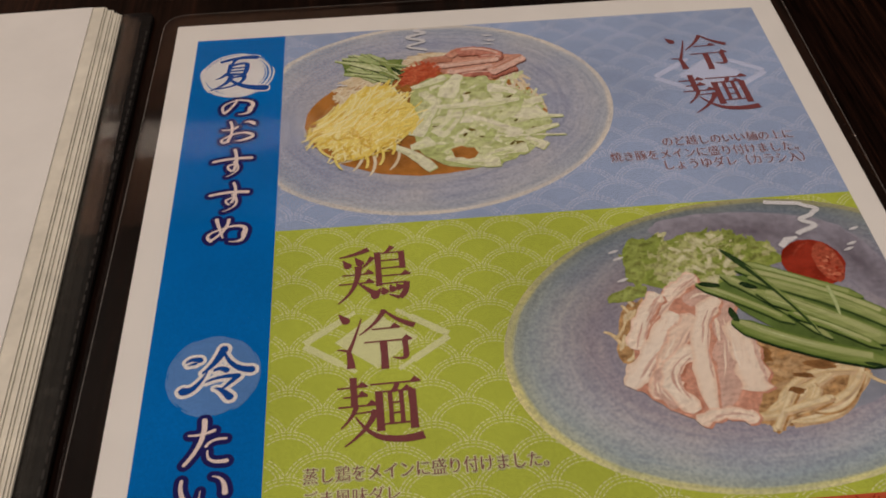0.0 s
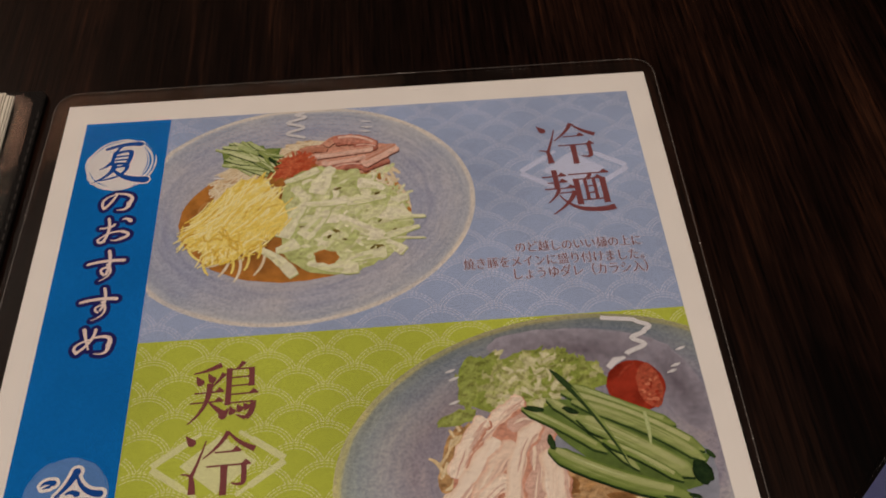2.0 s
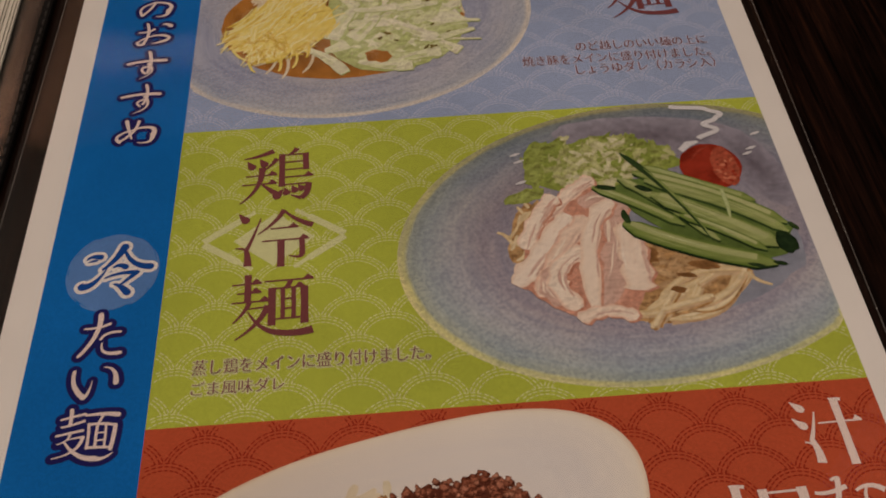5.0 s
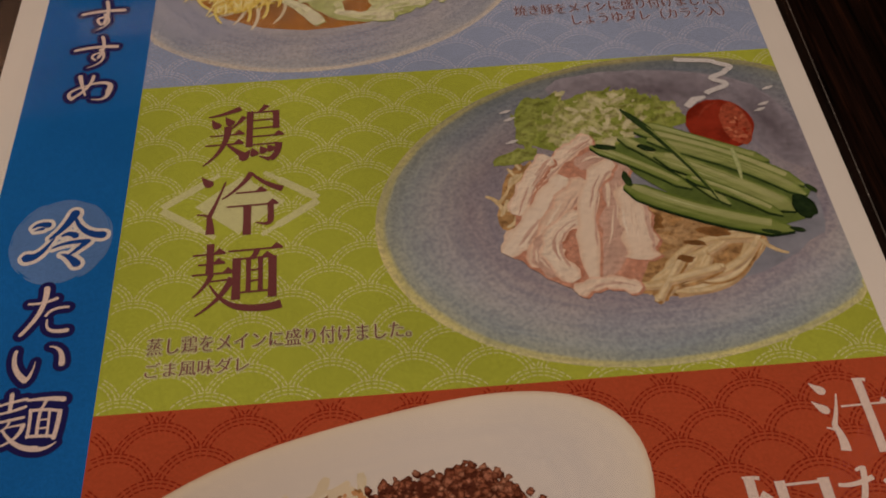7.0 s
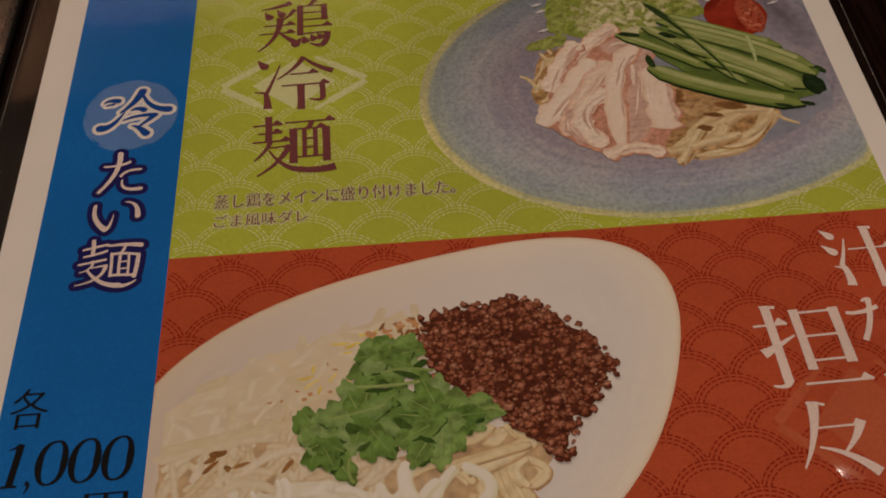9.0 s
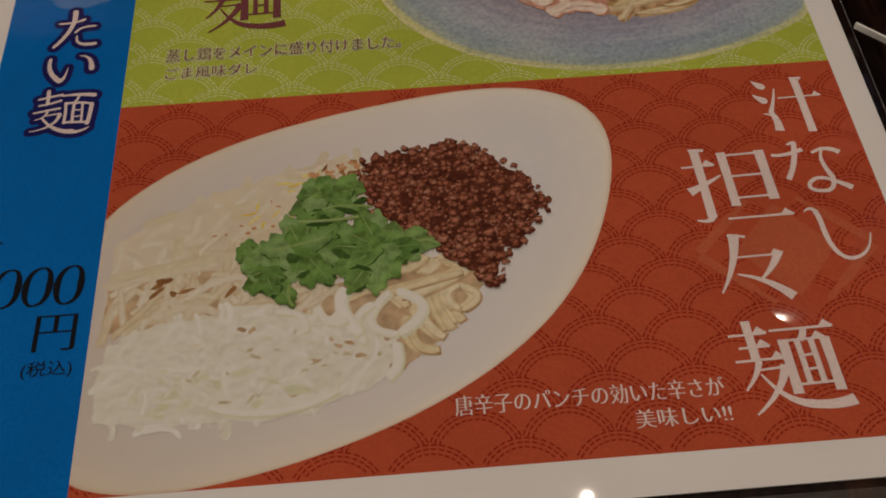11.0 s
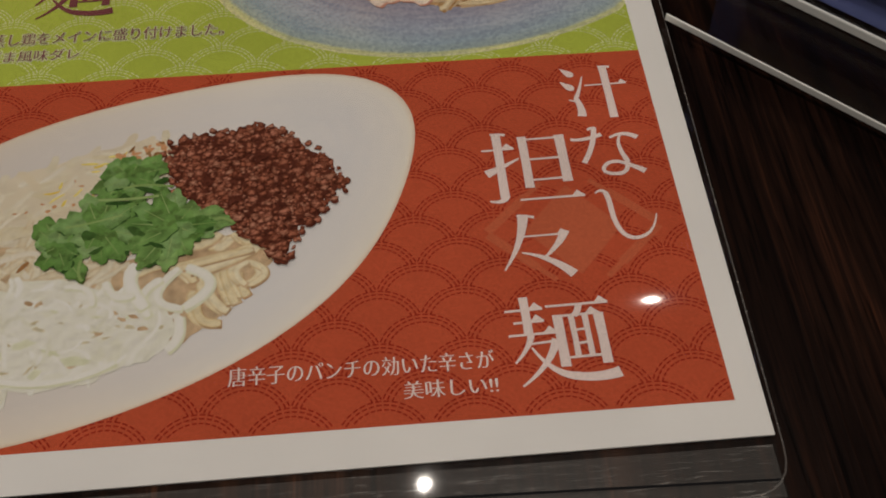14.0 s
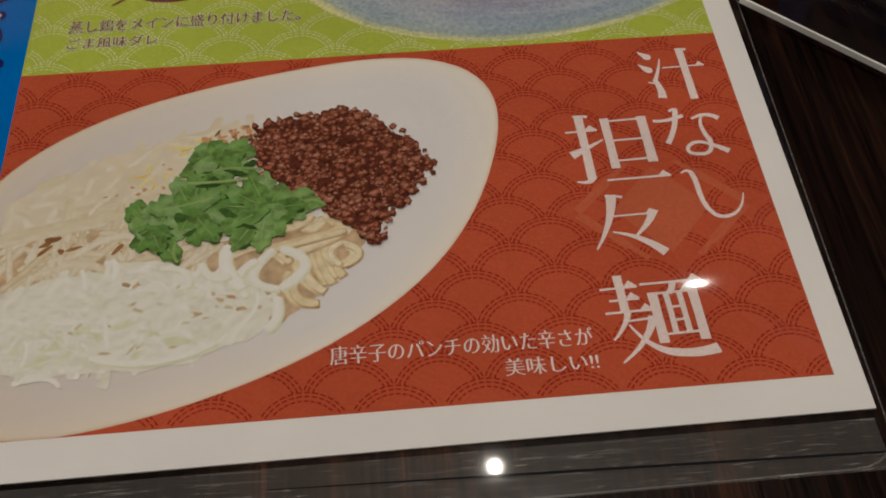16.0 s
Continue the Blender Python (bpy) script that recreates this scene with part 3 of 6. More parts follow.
GREY_GLAZE = glaze("grey_glaze", [(0.0, (0.42, 0.44, 0.50)), (0.40, (0.42, 0.43, 0.49)), (0.56, (0.37, 0.355, 0.41)), (0.66, (0.36, 0.345, 0.40)), (0.78, (0.41, 0.44, 0.49)), (0.90, (0.35, 0.43, 0.46)), (0.958, (0.38, 0.45, 0.40)), (0.975, (0.60, 0.62, 0.30)), (1.0, (0.66, 0.66, 0.36))], (0.74, 0.75, 0.79), 1.0, 1.1, ("Y", 0.120, 0.185, (1.12, 1.12, 1.11), (0.60, 0.60, 0.66)))
WHITE_GLAZE = glaze("white_glaze", [(0.0, (0.80, 0.77, 0.70)), (0.50, (0.79, 0.77, 0.74)), (0.70, (0.76, 0.745, 0.735)), (0.82, (0.77, 0.75, 0.73)), (0.93, (0.80, 0.77, 0.72)), (0.980, (0.84, 0.80, 0.71)), (1.0, (0.76, 0.62, 0.48))], (0.99, 0.99, 0.99), 0.6, 0.25, ("X", 0.040, 0.110, (0.88, 0.82, 0.75), (1, 1, 1)))
BROTH = picture("pic_broth", [(0.0, (0.33, 0.135, 0.03)), (1.0, (0.44, 0.19, 0.05))], (1.25, 1.25, 1.1), 0.35, (250, 250, 250), 0.8)
EGG = picture("pic_egg", [(0.0, (0.80, 0.60, 0.11)), (0.5, (0.86, 0.72, 0.19)), (1.0, (0.88, 0.79, 0.32))], (0.97, 0.94, 0.84), 0.06, relief=(0.0012, 0.10))
EGG_DEEP = picture("pic_egg_deep", [(0.0, (0.68, 0.45, 0.07)), (1.0, (0.78, 0.58, 0.12))], (1, 1, 1), 0.2)
CABBAGE = picture("pic_cabbage", [(0.0, (0.55, 0.63, 0.30)), (0.35, (0.64, 0.70, 0.40)), (0.7, (0.72, 0.75, 0.50)), (1.0, (0.80, 0.80, 0.64))], (0.92, 0.94, 0.84), 0.10, (240, 240, 240), relief=(0.0022, 0.22))
CABBAGE_GREEN = picture("pic_cabbage_green", [(0.0, (0.427, 0.513, 0.19)), (0.5, (0.532, 0.598, 0.285)), (1.0, (0.627, 0.665, 0.399))], (0.90, 0.93, 0.80), 0.15, (300, 300, 300), relief=(0.003, 0.25))
GREEN_GAP = picture("pic_green_gap", [(0.0, (0.40, 0.48, 0.18)), (1.0, (0.52, 0.58, 0.28))], (1.1, 1.1, 1.1), 0.2)
DARK_GAP = picture("pic_gap", [(0.0, (0.12, 0.09, 0.02)), (1.0, (0.22, 0.17, 0.04))], (1, 1, 1), 0.3)
CUKE = picture("pic_cucumber", [(0.0, (0.184, 0.267, 0.0644)), (0.5, (0.267, 0.34, 0.11)), (1.0, (0.35, 0.414, 0.166))], (0.50, 0.62, 0.40), 0.2, (90, 500, 300), 0.55)
CUKE_PALE = picture("pic_cucumber_pale", [(0.0, (0.40, 0.50, 0.22)), (1.0, (0.66, 0.71, 0.44))], (0.7, 0.78, 0.62), 0.2)
CUKE_SKIN = picture("pic_cucumber_skin", [(0.0, (0.015, 0.035, 0.015)), (1.0, (0.05, 0.10, 0.03))], (0.7, 0.7, 0.7), 0.3)
GINGER = picture("pic_ginger", [(0.0, (0.46, 0.07, 0.03)), (1.0, (0.68, 0.20, 0.10))], (0.75, 0.65, 0.6), 0.2)
PORK = picture("pic_pork", [(0.0, (0.42, 0.13, 0.09)), (0.5, (0.58, 0.25, 0.19)), (1.0, (0.70, 0.40, 0.32))], (0.72, 0.55, 0.52), 0.25, (420, 420, 420), relief=(0.0018, 0.3))
NOODLE = picture("pic_noodle", [(0.0, (0.70, 0.56, 0.34)), (0.5, (0.76, 0.65, 0.43)), (1.0, (0.81, 0.72, 0.52))], (0.84, 0.76, 0.62), 0.10, relief=(0.003, 0.12))
PALE_NOODLE = picture("pic_pale_noodle", [(0.0, (0.688, 0.577, 0.391)), (0.5, (0.753, 0.679, 0.512)), (1.0, (0.79, 0.744, 0.614))], (0.88, 0.80, 0.68), 0.10)
TAN_GAP = picture("pic_tan_gap", [(0.0, (0.50, 0.32, 0.17)), (1.0, (0.68, 0.53, 0.35))], (1.1, 1.1, 1.1), 0.3, (350, 350, 350), 0.8)
SAUCE = picture("pic_sauce", [(0.0, (0.30, 0.14, 0.05)), (1.0, (0.44, 0.24, 0.10))], (1.1, 1.1, 1.1), 0.4, (350, 350, 350), 0.8)
CHICKEN = picture("pic_chicken", [(0.0, (0.81, 0.64, 0.53)), (0.5, (0.85, 0.72, 0.61)), (1.0, (0.88, 0.80, 0.70))], (0.93, 0.76, 0.70), 0.08, (300, 300, 300), 0.6, (0.0014, 0.15))
CHICKEN_LIGHT = picture("pic_chicken_light", [(0.0, (0.83, 0.71, 0.60)), (1.0, (0.87, 0.79, 0.70))], (0.93, 0.82, 0.76), 0.05, (170, 170, 170), 0.5, (0.0014, 0.09))
CHICKEN_GAP = picture("pic_chicken_gap", [(0.0, (0.512, 0.22, 0.146)), (1.0, (0.732, 0.403, 0.305))], (1, 1, 1), 0.3)
LETTUCE = picture("pic_lettuce", [(0.0, (0.353, 0.403, 0.134)), (0.5, (0.47, 0.496, 0.227)), (1.0, (0.571, 0.58, 0.344))], (0.88, 0.91, 0.76), 0.2, (420, 420, 420), relief=(0.002, 0.3))
TOMATO = picture("pic_tomato", [(0.0, (0.311, 0.0296, 0.0148)), (1.0, (0.355, 0.0481, 0.0259))], (0.9, 0.85, 0.85), 0.2, (250, 250, 250), 0.6, (0.006, 0.25))
TOMATO_FLESH = picture("pic_tomato_flesh", [(0.0, (0.374, 0.0546, 0.0312)), (1.0, (0.468, 0.109, 0.0624))], (1.0, 1.0, 1.0), 0.35, (500, 500, 500), 0.45, (0.0015, 0.3))
MEAT = picture("pic_meat", [(0.0, (0.264, 0.0825, 0.0473)), (0.5, (0.418, 0.154, 0.0924)), (1.0, (0.55, 0.231, 0.154))], (0.34, 0.27, 0.24), 0.25, (900, 900, 900), 0.30, (0.0010, 0.55))
MEAT_GAP = picture("pic_meat_gap", [(0.0, (0.085, 0.024, 0.015)), (1.0, (0.15, 0.044, 0.027))], (1.0, 1.0, 1.0), 0.4)
PARSLEY = picture("pic_parsley", [(0.0, (0.134, 0.268, 0.0619)), (0.5, (0.186, 0.341, 0.0929)), (1.0, (0.248, 0.402, 0.134))], (0.92, 0.94, 0.9), 0.25, (300, 300, 300), 0.6, (0.0035, 0.35))
PARSLEY_DARK = picture("pic_parsley_dark", [(0.0, (0.035, 0.085, 0.02)), (1.0, (0.07, 0.14, 0.035))], (1, 1, 1), 0.3)
ONION = picture("pic_onion", [(0.0, (0.76, 0.75, 0.627)), (0.3, (0.798, 0.788, 0.694)), (1.0, (0.827, 0.817, 0.76))], (0.97, 0.97, 0.93), 0.04, relief=(0.002, 0.07))
CREAM = picture("pic_cream", [(0.0, (0.71, 0.621, 0.454)), (1.0, (0.759, 0.69, 0.552))], (1.0, 1.0, 1.02), 0.08, (160, 160, 160), 0.5)
SPROUT = picture("pic_sprout", [(0.0, (0.711, 0.632, 0.435)), (0.5, (0.76, 0.7, 0.552)), (1.0, (0.799, 0.75, 0.642))], (0.95, 0.93, 0.88), 0.08)
GLINT = ink("pic_glint", (0.66, 0.67, 0.71))
SHADE = picture("pic_plate_shade", [(0.0, (0.16, 0.18, 0.24)), (1.0, (0.20, 0.22, 0.28))], (1.6, 1.6, 1.55), 0.2, (300, 300, 300), 0.2)
EGG_PALE = picture("pic_egg_pale", [(0.0, (0.88, 0.80, 0.36)), (1.0, (0.89, 0.83, 0.46))], (0.98, 0.95, 0.86), 0.05)
CABBAGE_WHITE = picture("pic_cabbage_white", [(0.0, (0.72, 0.75, 0.52)), (1.0, (0.81, 0.81, 0.65))], (0.96, 0.98, 0.90), 0.10, (150, 150, 150), relief=(0.0025, 0.18))
CABBAGE_MID = picture("pic_cabbage_mid", [(0.0, (0.52, 0.61, 0.26)), (1.0, (0.66, 0.71, 0.42))], (0.93, 0.95, 0.86), 0.15, (240, 240, 240), relief=(0.002, 0.25))
CUKE_FACE = picture("pic_cucumber_face", [(0.0, (0.342, 0.408, 0.162)), (1.0, (0.475, 0.513, 0.266))], (0.86, 0.90, 0.76), 0.14, (160, 500, 300), 0.2)
CUKE_DEEP = picture("pic_cucumber_deep", [(0.0, (0.07, 0.13, 0.03)), (1.0, (0.15, 0.22, 0.06))], (1.2, 1.2, 1.2), 0.4, (200, 200, 200))
PORK_PALE = picture("pic_pork_pale", [(0.0, (0.74, 0.48, 0.40)), (1.0, (0.84, 0.64, 0.56))], (0.86, 0.72, 0.70), 0.15, (300, 300, 300), relief=(0.0018, 0.2))
SESAME = picture("pic_sesame_gap", [(0.0, (0.42, 0.23, 0.09)), (1.0, (0.58, 0.38, 0.19))], (1.05, 1.05, 1.05), 0.35, (350, 350, 350), 0.8, (0.0022, 0.4))
SESAME_LIGHT = picture("pic_sesame_light", [(0.0, (0.56, 0.36, 0.18)), (1.0, (0.66, 0.47, 0.27))], (0.8, 0.75, 0.7), 0.3, (350, 350, 350), 0.2, (0.0015, 0.3))
CHICKEN_PINK = picture("pic_chicken_pink", [(0.0, (0.612, 0.396, 0.333)), (1.0, (0.702, 0.522, 0.45))], (1.0, 0.95, 0.93), 0.14, (200, 200, 200), 0.4, (0.0016, 0.16))
LETTUCE_LEAF = picture("pic_lettuce_leaf", [(0.0, (0.244, 0.319, 0.0672)), (1.0, (0.378, 0.437, 0.143))], (0.9, 0.93, 0.8), 0.25, (420, 420, 420), relief=(0.002, 0.35))
LETTUCE_PALE = picture("pic_lettuce_pale", [(0.0, (0.568, 0.576, 0.327)), (1.0, (0.671, 0.662, 0.464))], (0.9, 0.92, 0.8), 0.12, (420, 420, 420), relief=(0.002, 0.2))
LETTUCE_DEEP = picture("pic_lettuce_deep", [(0.0, (0.20, 0.28, 0.05)), (1.0, (0.34, 0.41, 0.10))], (1, 1, 1), 0.3)
MEAT_LIGHT = picture("pic_meat_light", [(0.0, (0.466, 0.191, 0.122)), (1.0, (0.615, 0.307, 0.212))], (0.40, 0.33, 0.29), 0.25, (900, 900, 900), 0.15, (0.0009, 0.45))
PARSLEY_MID = picture("pic_parsley_mid", [(0.0, (0.103, 0.217, 0.0516)), (1.0, (0.165, 0.299, 0.0826))], (1.2, 1.15, 1.2), 0.2, (300, 300, 300), 0.3, (0.003, 0.3))
PARSLEY_LIGHT = picture("pic_parsley_light", [(0.0, (0.218, 0.376, 0.128)), (1.0, (0.306, 0.455, 0.198))], (0.80, 0.86, 0.74), 0.2, (300, 300, 300), 0.3, (0.003, 0.25))
ONION_WHITE = picture("pic_onion_white", [(0.0, (0.834, 0.825, 0.757)), (1.0, (0.863, 0.854, 0.815))], (0.95, 0.95, 0.90), 0.03)
ONION_GREEN = picture("pic_onion_green", [(0.0, (0.70, 0.71, 0.50)), (1.0, (0.78, 0.78, 0.60))], (1.04, 1.04, 1.10), 0.08)
ONION_GAP = picture("pic_onion_gap", [(0.0, (0.58, 0.51, 0.33)), (1.0, (0.72, 0.67, 0.49))], (1.2, 1.2, 1.25), 0.2)
EGG_NOODLE = picture("pic_egg_noodle", [(0.0, (0.77, 0.66, 0.42)), (1.0, (0.85, 0.78, 0.58))], (0.88, 0.80, 0.66), 0.06, relief=(0.003, 0.10))
FINE, GAP = 0.0000004, 0.000003


def strew(flat, outline, count, length, width, angle, spread, bend=0.8, slots=(0,), points=6):
    """Loose strips lying inside an outline."""
    xs, ys, made = [p[0] for p in outline], [p[1] for p in outline], 0
    while made < count:
        x, y = random.uniform(min(xs), max(xs)), random.uniform(min(ys), max(ys))
        if not inside(outline, x, y):
            continue
        made += 1
        a, size, w = angle + random.uniform(-spread, spread), random.uniform(*length), random.uniform(*width)
        path = curl(x - math.cos(a) * size / 2, y - math.sin(a) * size / 2, a, size, random.uniform(-bend, bend), points, 0.25)
        flat.ribbon(path, [w * (0.6 if i in (0, points - 1) else random.uniform(0.8, 1.15)) for i in range(points)], random.choice(slots))


def patch(flat, outline, slot=0, ragged=0.6):
    """A filled area inside an outline, its rim a little ragged."""
    n = len(outline)
    cx, cy = sum(p[0] for p in outline) / n, sum(p[1] for p in outline) / n
    pts, uvs = [(cx, cy)], [(0, 0)]
    for (ax, ay), (bx, by) in zip(outline, outline[1:] + outline[:1]):
        for k in range(4):
            x, y = ax + (bx - ax) * k / 4, ay + (by - ay) * k / 4
            r = 1 + random.uniform(-ragged, ragged) / max(math.hypot(x - cx, y - cy), 3.0)
            pts.append((cx + (x - cx) * r, cy + (y - cy) * r))
            uvs.append((1, k / 4))
    flat._put(pts, uvs, [(0, 1 + i, 1 + (i + 1) % (4 * n)) for i in range(4 * n)], slot)


def bent(x0, y0, x1, y1, x2, y2, n=10):
    """A smooth line from one spot past a second to a third."""
    qx, qy = 2 * x1 - (x0 + x2) / 2, 2 * y1 - (y0 + y2) / 2
    return [(x0 * (1 - v) ** 2 + 2 * qx * v * (1 - v) + x2 * v * v, y0 * (1 - v) ** 2 + 2 * qy * v * (1 - v) + y2 * v * v) for v in [i / (n - 1) for i in range(n)]]


def rough_widths(w, n, rough, ends):
    """Widths along a strip whose edges are uneven and whose ends are narrower."""
    return [w * random.uniform(1 - rough, 1 + rough) * (ends if i in (0, n - 1) else 1) for i in range(n)]


def wavy(points, per=6):
    """A smooth line that swings through some spots."""
    out = []
    for (ax, ay), (bx, by) in zip(points, points[1:]):
        for k in range(per):
            u = k / per
            out.append((ax + (bx - ax) * u * u * (3 - 2 * u), ay + (by - ay) * u))
    return out + [points[-1]]


def frond(flat, outline, slot):
    """A leaf inside an outline, its rim cut into small rounded teeth."""
    n = len(outline)
    cx, cy = sum(p[0] for p in outline) / n, sum(p[1] for p in outline) / n
    pts, uvs, per = [(cx, cy)], [(0, 0)], 8
    for (ax, ay), (bx, by) in zip(outline, outline[1:] + outline[:1]):
        for k in range(per):
            u = k / per
            x, y = ax + (bx - ax) * u, ay + (by - ay) * u
            r = 1 + 0.055 * math.sin(4 * math.pi * u) + random.uniform(-0.03, 0.03)
            pts.append((cx + (x - cx) * r, cy + (y - cy) * r))
            uvs.append((1, u))
    flat._put(pts, uvs, [(0, 1 + i, 1 + (i + 1) % (per * n)) for i in range(per * n)], slot)


def picture_part(name, flat, materials, parent, label):
    return part(name, flat.mesh(name), materials, parent, label)


# soy cold noodles in the blue panel
f = Flat(Z_DISH, clip=CLIP_HIGH)
f.disc(83.7, 240.8, 59.4, 47.4, radians(4.6))
dish = picture_part("dish_picture", f, BLUE_GLAZE, menu, "printed photo of a blue glazed plate of cold noodles")
f = Flat(Z_FOOD, FINE)
f.blob(83.5, 237.2, 38.0, 27.2, 0.02, 0.008, 60)
for k in range(4):
    f.ribbon(curl(52 + 2.5 * k, 240 + 2 * k, 1.9 - 0.2 * k, 9, -2.2, 9), [0.2, 0.5, 0.7, 0.7, 0.7, 0.7, 0.7, 0.5, 0.2], 1)
picture_part("broth", f, [BROTH, picture("pic_sunk_noodle", [(0.0, (0.47, 0.23, 0.075)), (1.0, (0.52, 0.28, 0.10))], (0.85, 0.8, 0.7), 0.1)], dish, "brown soy broth")
f = Flat(f.z + GAP, FINE)
NEST = [(57.5, 247), (56, 252), (58, 258.5), (63, 262), (71, 257), (68, 250), (62, 246)]
patch(f, NEST, 1, 0.6)
strew(f, NEST, 55, (5, 9), (0.7, 1.1), 0.9, 0.8, 1.4)
BACK = [(77, 266), (80, 270.5), (88, 272), (97, 270.5), (96, 265), (84, 263)]
patch(f, BACK, 1, 0.5)
strew(f, BACK, 34, (6, 12), (0.7, 1.0), 0.1, 0.4, 1.0)
strew(f, [(108, 258), (115, 259), (119, 247), (121, 240), (112, 243)], 40, (4, 8), (0.9, 1.5), 1.5, 0.9, 1.0, (0, 0, 2))
for x, y, a in ((60, 214, 0.9), (65, 211.5, 1.1), (71, 213.5, 0.9), (56, 218, 0.2)):
    f.ribbon(curl(x, y, a, 13, 1.1, 8), [0.5, 0.9, 1.0, 1.0, 1.0, 1.0, 0.9, 0.5])
picture_part("noodles", f, [PALE_NOODLE, TAN_GAP, CABBAGE], dish, "pale yellow noodles")
f = Flat(f.z + GAP, FINE)
GREENS = [(57.5, 270), (60.8, 273), (67.1, 272.8), (72.5, 269.5), (77.8, 269.0), (77.5, 261.5), (73.2, 256.8), (68.8, 257.2), (63.5, 261.1), (58.2, 262.9)]
patch(f, GREENS, 2, 0.6)
for k in range(46):
    x, y = spot(67.0, 265.0, 7.5, 5.5, -0.4)
    a, size, w = 2.66 + random.uniform(-0.3, 0.3), random.uniform(8, 13), random.uniform(1.1, 1.9)
    path = curl(x - math.cos(a) * size / 2, y - math.sin(a) * size / 2, a, size, random.uniform(-0.2, 0.2), 4)
    f.ribbon([(px + 0.1, py - 0.45) for px, py in path], [w * 0.8, w, w, w * 0.6], 1 if k % 3 == 0 else 2)
    f.ribbon(path, [w * 0.7, w, w, w * 0.5], 0)
strew(f, [(71, 268), (77.5, 267), (76.5, 260.5), (72, 259.5)], 10, (4, 8), (0.7, 1.3), 2.5, 0.5, 0.4, (1, 2), 4)
picture_part("cucumber_shreds", f, [CUKE_PALE, CUKE_SKIN, CUKE], dish, "green cucumber shreds")
f = Flat(f.z + GAP, FINE)
patch(f, [(84, 266.5), (90, 269), (96, 273), (104, 273.0), (111, 268.5), (117.5, 267.5), (113, 260), (107, 254.5), (96, 255.5), (91, 259)], 1, 0.5)
PORK_CUTS = [(83.6, 265.2, 87.7, 267.4, 94.0, 267.3, 3.4, 1), (93.0, 268.6, 96.0, 271.5, 99.5, 271.8, 3.2, 1), (96.0, 270.3, 103.2, 270.9, 110.4, 267.2, 5.0, 0), (103.0, 267.0, 107.0, 267.5, 111.0, 266.0, 2.6, 0), (89.0, 263.6, 99.2, 264.9, 109.6, 266.0, 3.0, 2), (91.9, 260.2, 99.9, 261.2, 107.0, 262.6, 3.0, 2), (95.5, 257.2, 100.6, 258.4, 106.0, 258.0, 3.2, 0), (105.5, 256.5, 110.0, 258.6, 115.0, 260.5, 3.6, 0), (105.8, 258.6, 111.5, 262.2, 118.0, 266.4, 4.2, 2)]
for x0, y0, x1, y1, x2, y2, w, slot in PORK_CUTS:
    path = bent(x0, y0, x1, y1, x2, y2, 20)
    ws = rough_widths(w, 20, 0.10, 0.55)
    f.ribbon([(px + 0.1, py - 0.4) for px, py in path], [v * 1.08 for v in ws], 3)
    f.ribbon(path, ws, slot)
    f.ribbon([(px, py + w * 0.30) for px, py in path[2:-1]], [v * 0.22 for v in ws[2:-1]], 1 if slot else 2)
picture_part("pork_slices", f, [PORK, CHICKEN_GAP, PORK_PALE, MEAT_GAP], dish, "pink roast pork slices")
f = Flat(f.z + GAP, FINE)
RED_HEAP = [(73.5, 254.6), (76.5, 258.0), (78.6, 263.2), (86.1, 266.0), (89.5, 261.4), (86.5, 257.0), (80.0, 255.3)]
patch(f, RED_HEAP, 0)
strew(f, RED_HEAP, 70, (3.0, 6), (0.5, 1.0), 0.6, 0.9, 1.4)
picture_part("ginger", f, GINGER, dish, "red pickled ginger shreds")
f = Flat(f.z + GAP, FINE)
SALAD = [(79.5, 250.0), (84, 256.5), (91.5, 259.6), (106.8, 253.2), (117.4, 243.2), (121.5, 232.2), (118.2, 221.3), (112.9, 218.0), (104.4, 212.3), (88.1, 212.4), (80.6, 221.4), (77.5, 236)]
patch(f, SALAD, 1, 1.0)
for k in range(170):
    # torn flakes, broad and blunt
    x, y = spot(100, 235.5, 19.5, 20.5, 0.5)
    if not inside(SALAD, x, y):
        continue
    a, size = random.uniform(-0.7, 1.2) if y < 236 else random.uniform(0.3, 2.6), random.uniform(3.5, 9)
    path = curl(x - math.cos(a) * size / 2, y - math.sin(a) * size / 2, a, size, random.uniform(-0.7, 0.7), 9, 0.5)
    ws = rough_widths(random.uniform(1.8, 4.4), 9, 0.16, 0.7)
    if k % 3 == 0:
        f.ribbon([(px + 0.2, py - 0.45) for px, py in path], [v * 1.05 for v in ws], 4)
    f.ribbon(path, ws, random.choice((0, 0, 1, 5, 3)))
for k in range(16):
    x, y = spot(101, 233, 17, 16, 0.3)
    f.blob(x, y, random.uniform(0.6, 1.6), random.uniform(0.3, 0.7), random.uniform(-0.5, 1), 0.3, 9, 2)
STALKS = [(95.7, 258.3, 92.8, 252.9, 90.3, 246.3, 4.6), (87.1, 243.0, 83.0, 236.2, 79.4, 228.2, 4.0), (94.2, 238.8, 90.5, 233.2, 86.1, 227.9, 4.0), (86.7, 242.1, 93.5, 241.8, 100.9, 243.2, 2.4), (97.4, 236.1, 104.7, 230.9, 111.8, 225.4, 3.4), (100.4, 241.8, 107.3, 242.7, 113.6, 243.3, 2.8), (70.6, 224.5, 77.5, 220.2, 83.8, 212.2, 2.8), (77.6, 223.0, 80.9, 223.8, 84.5, 225.8, 3.2)]
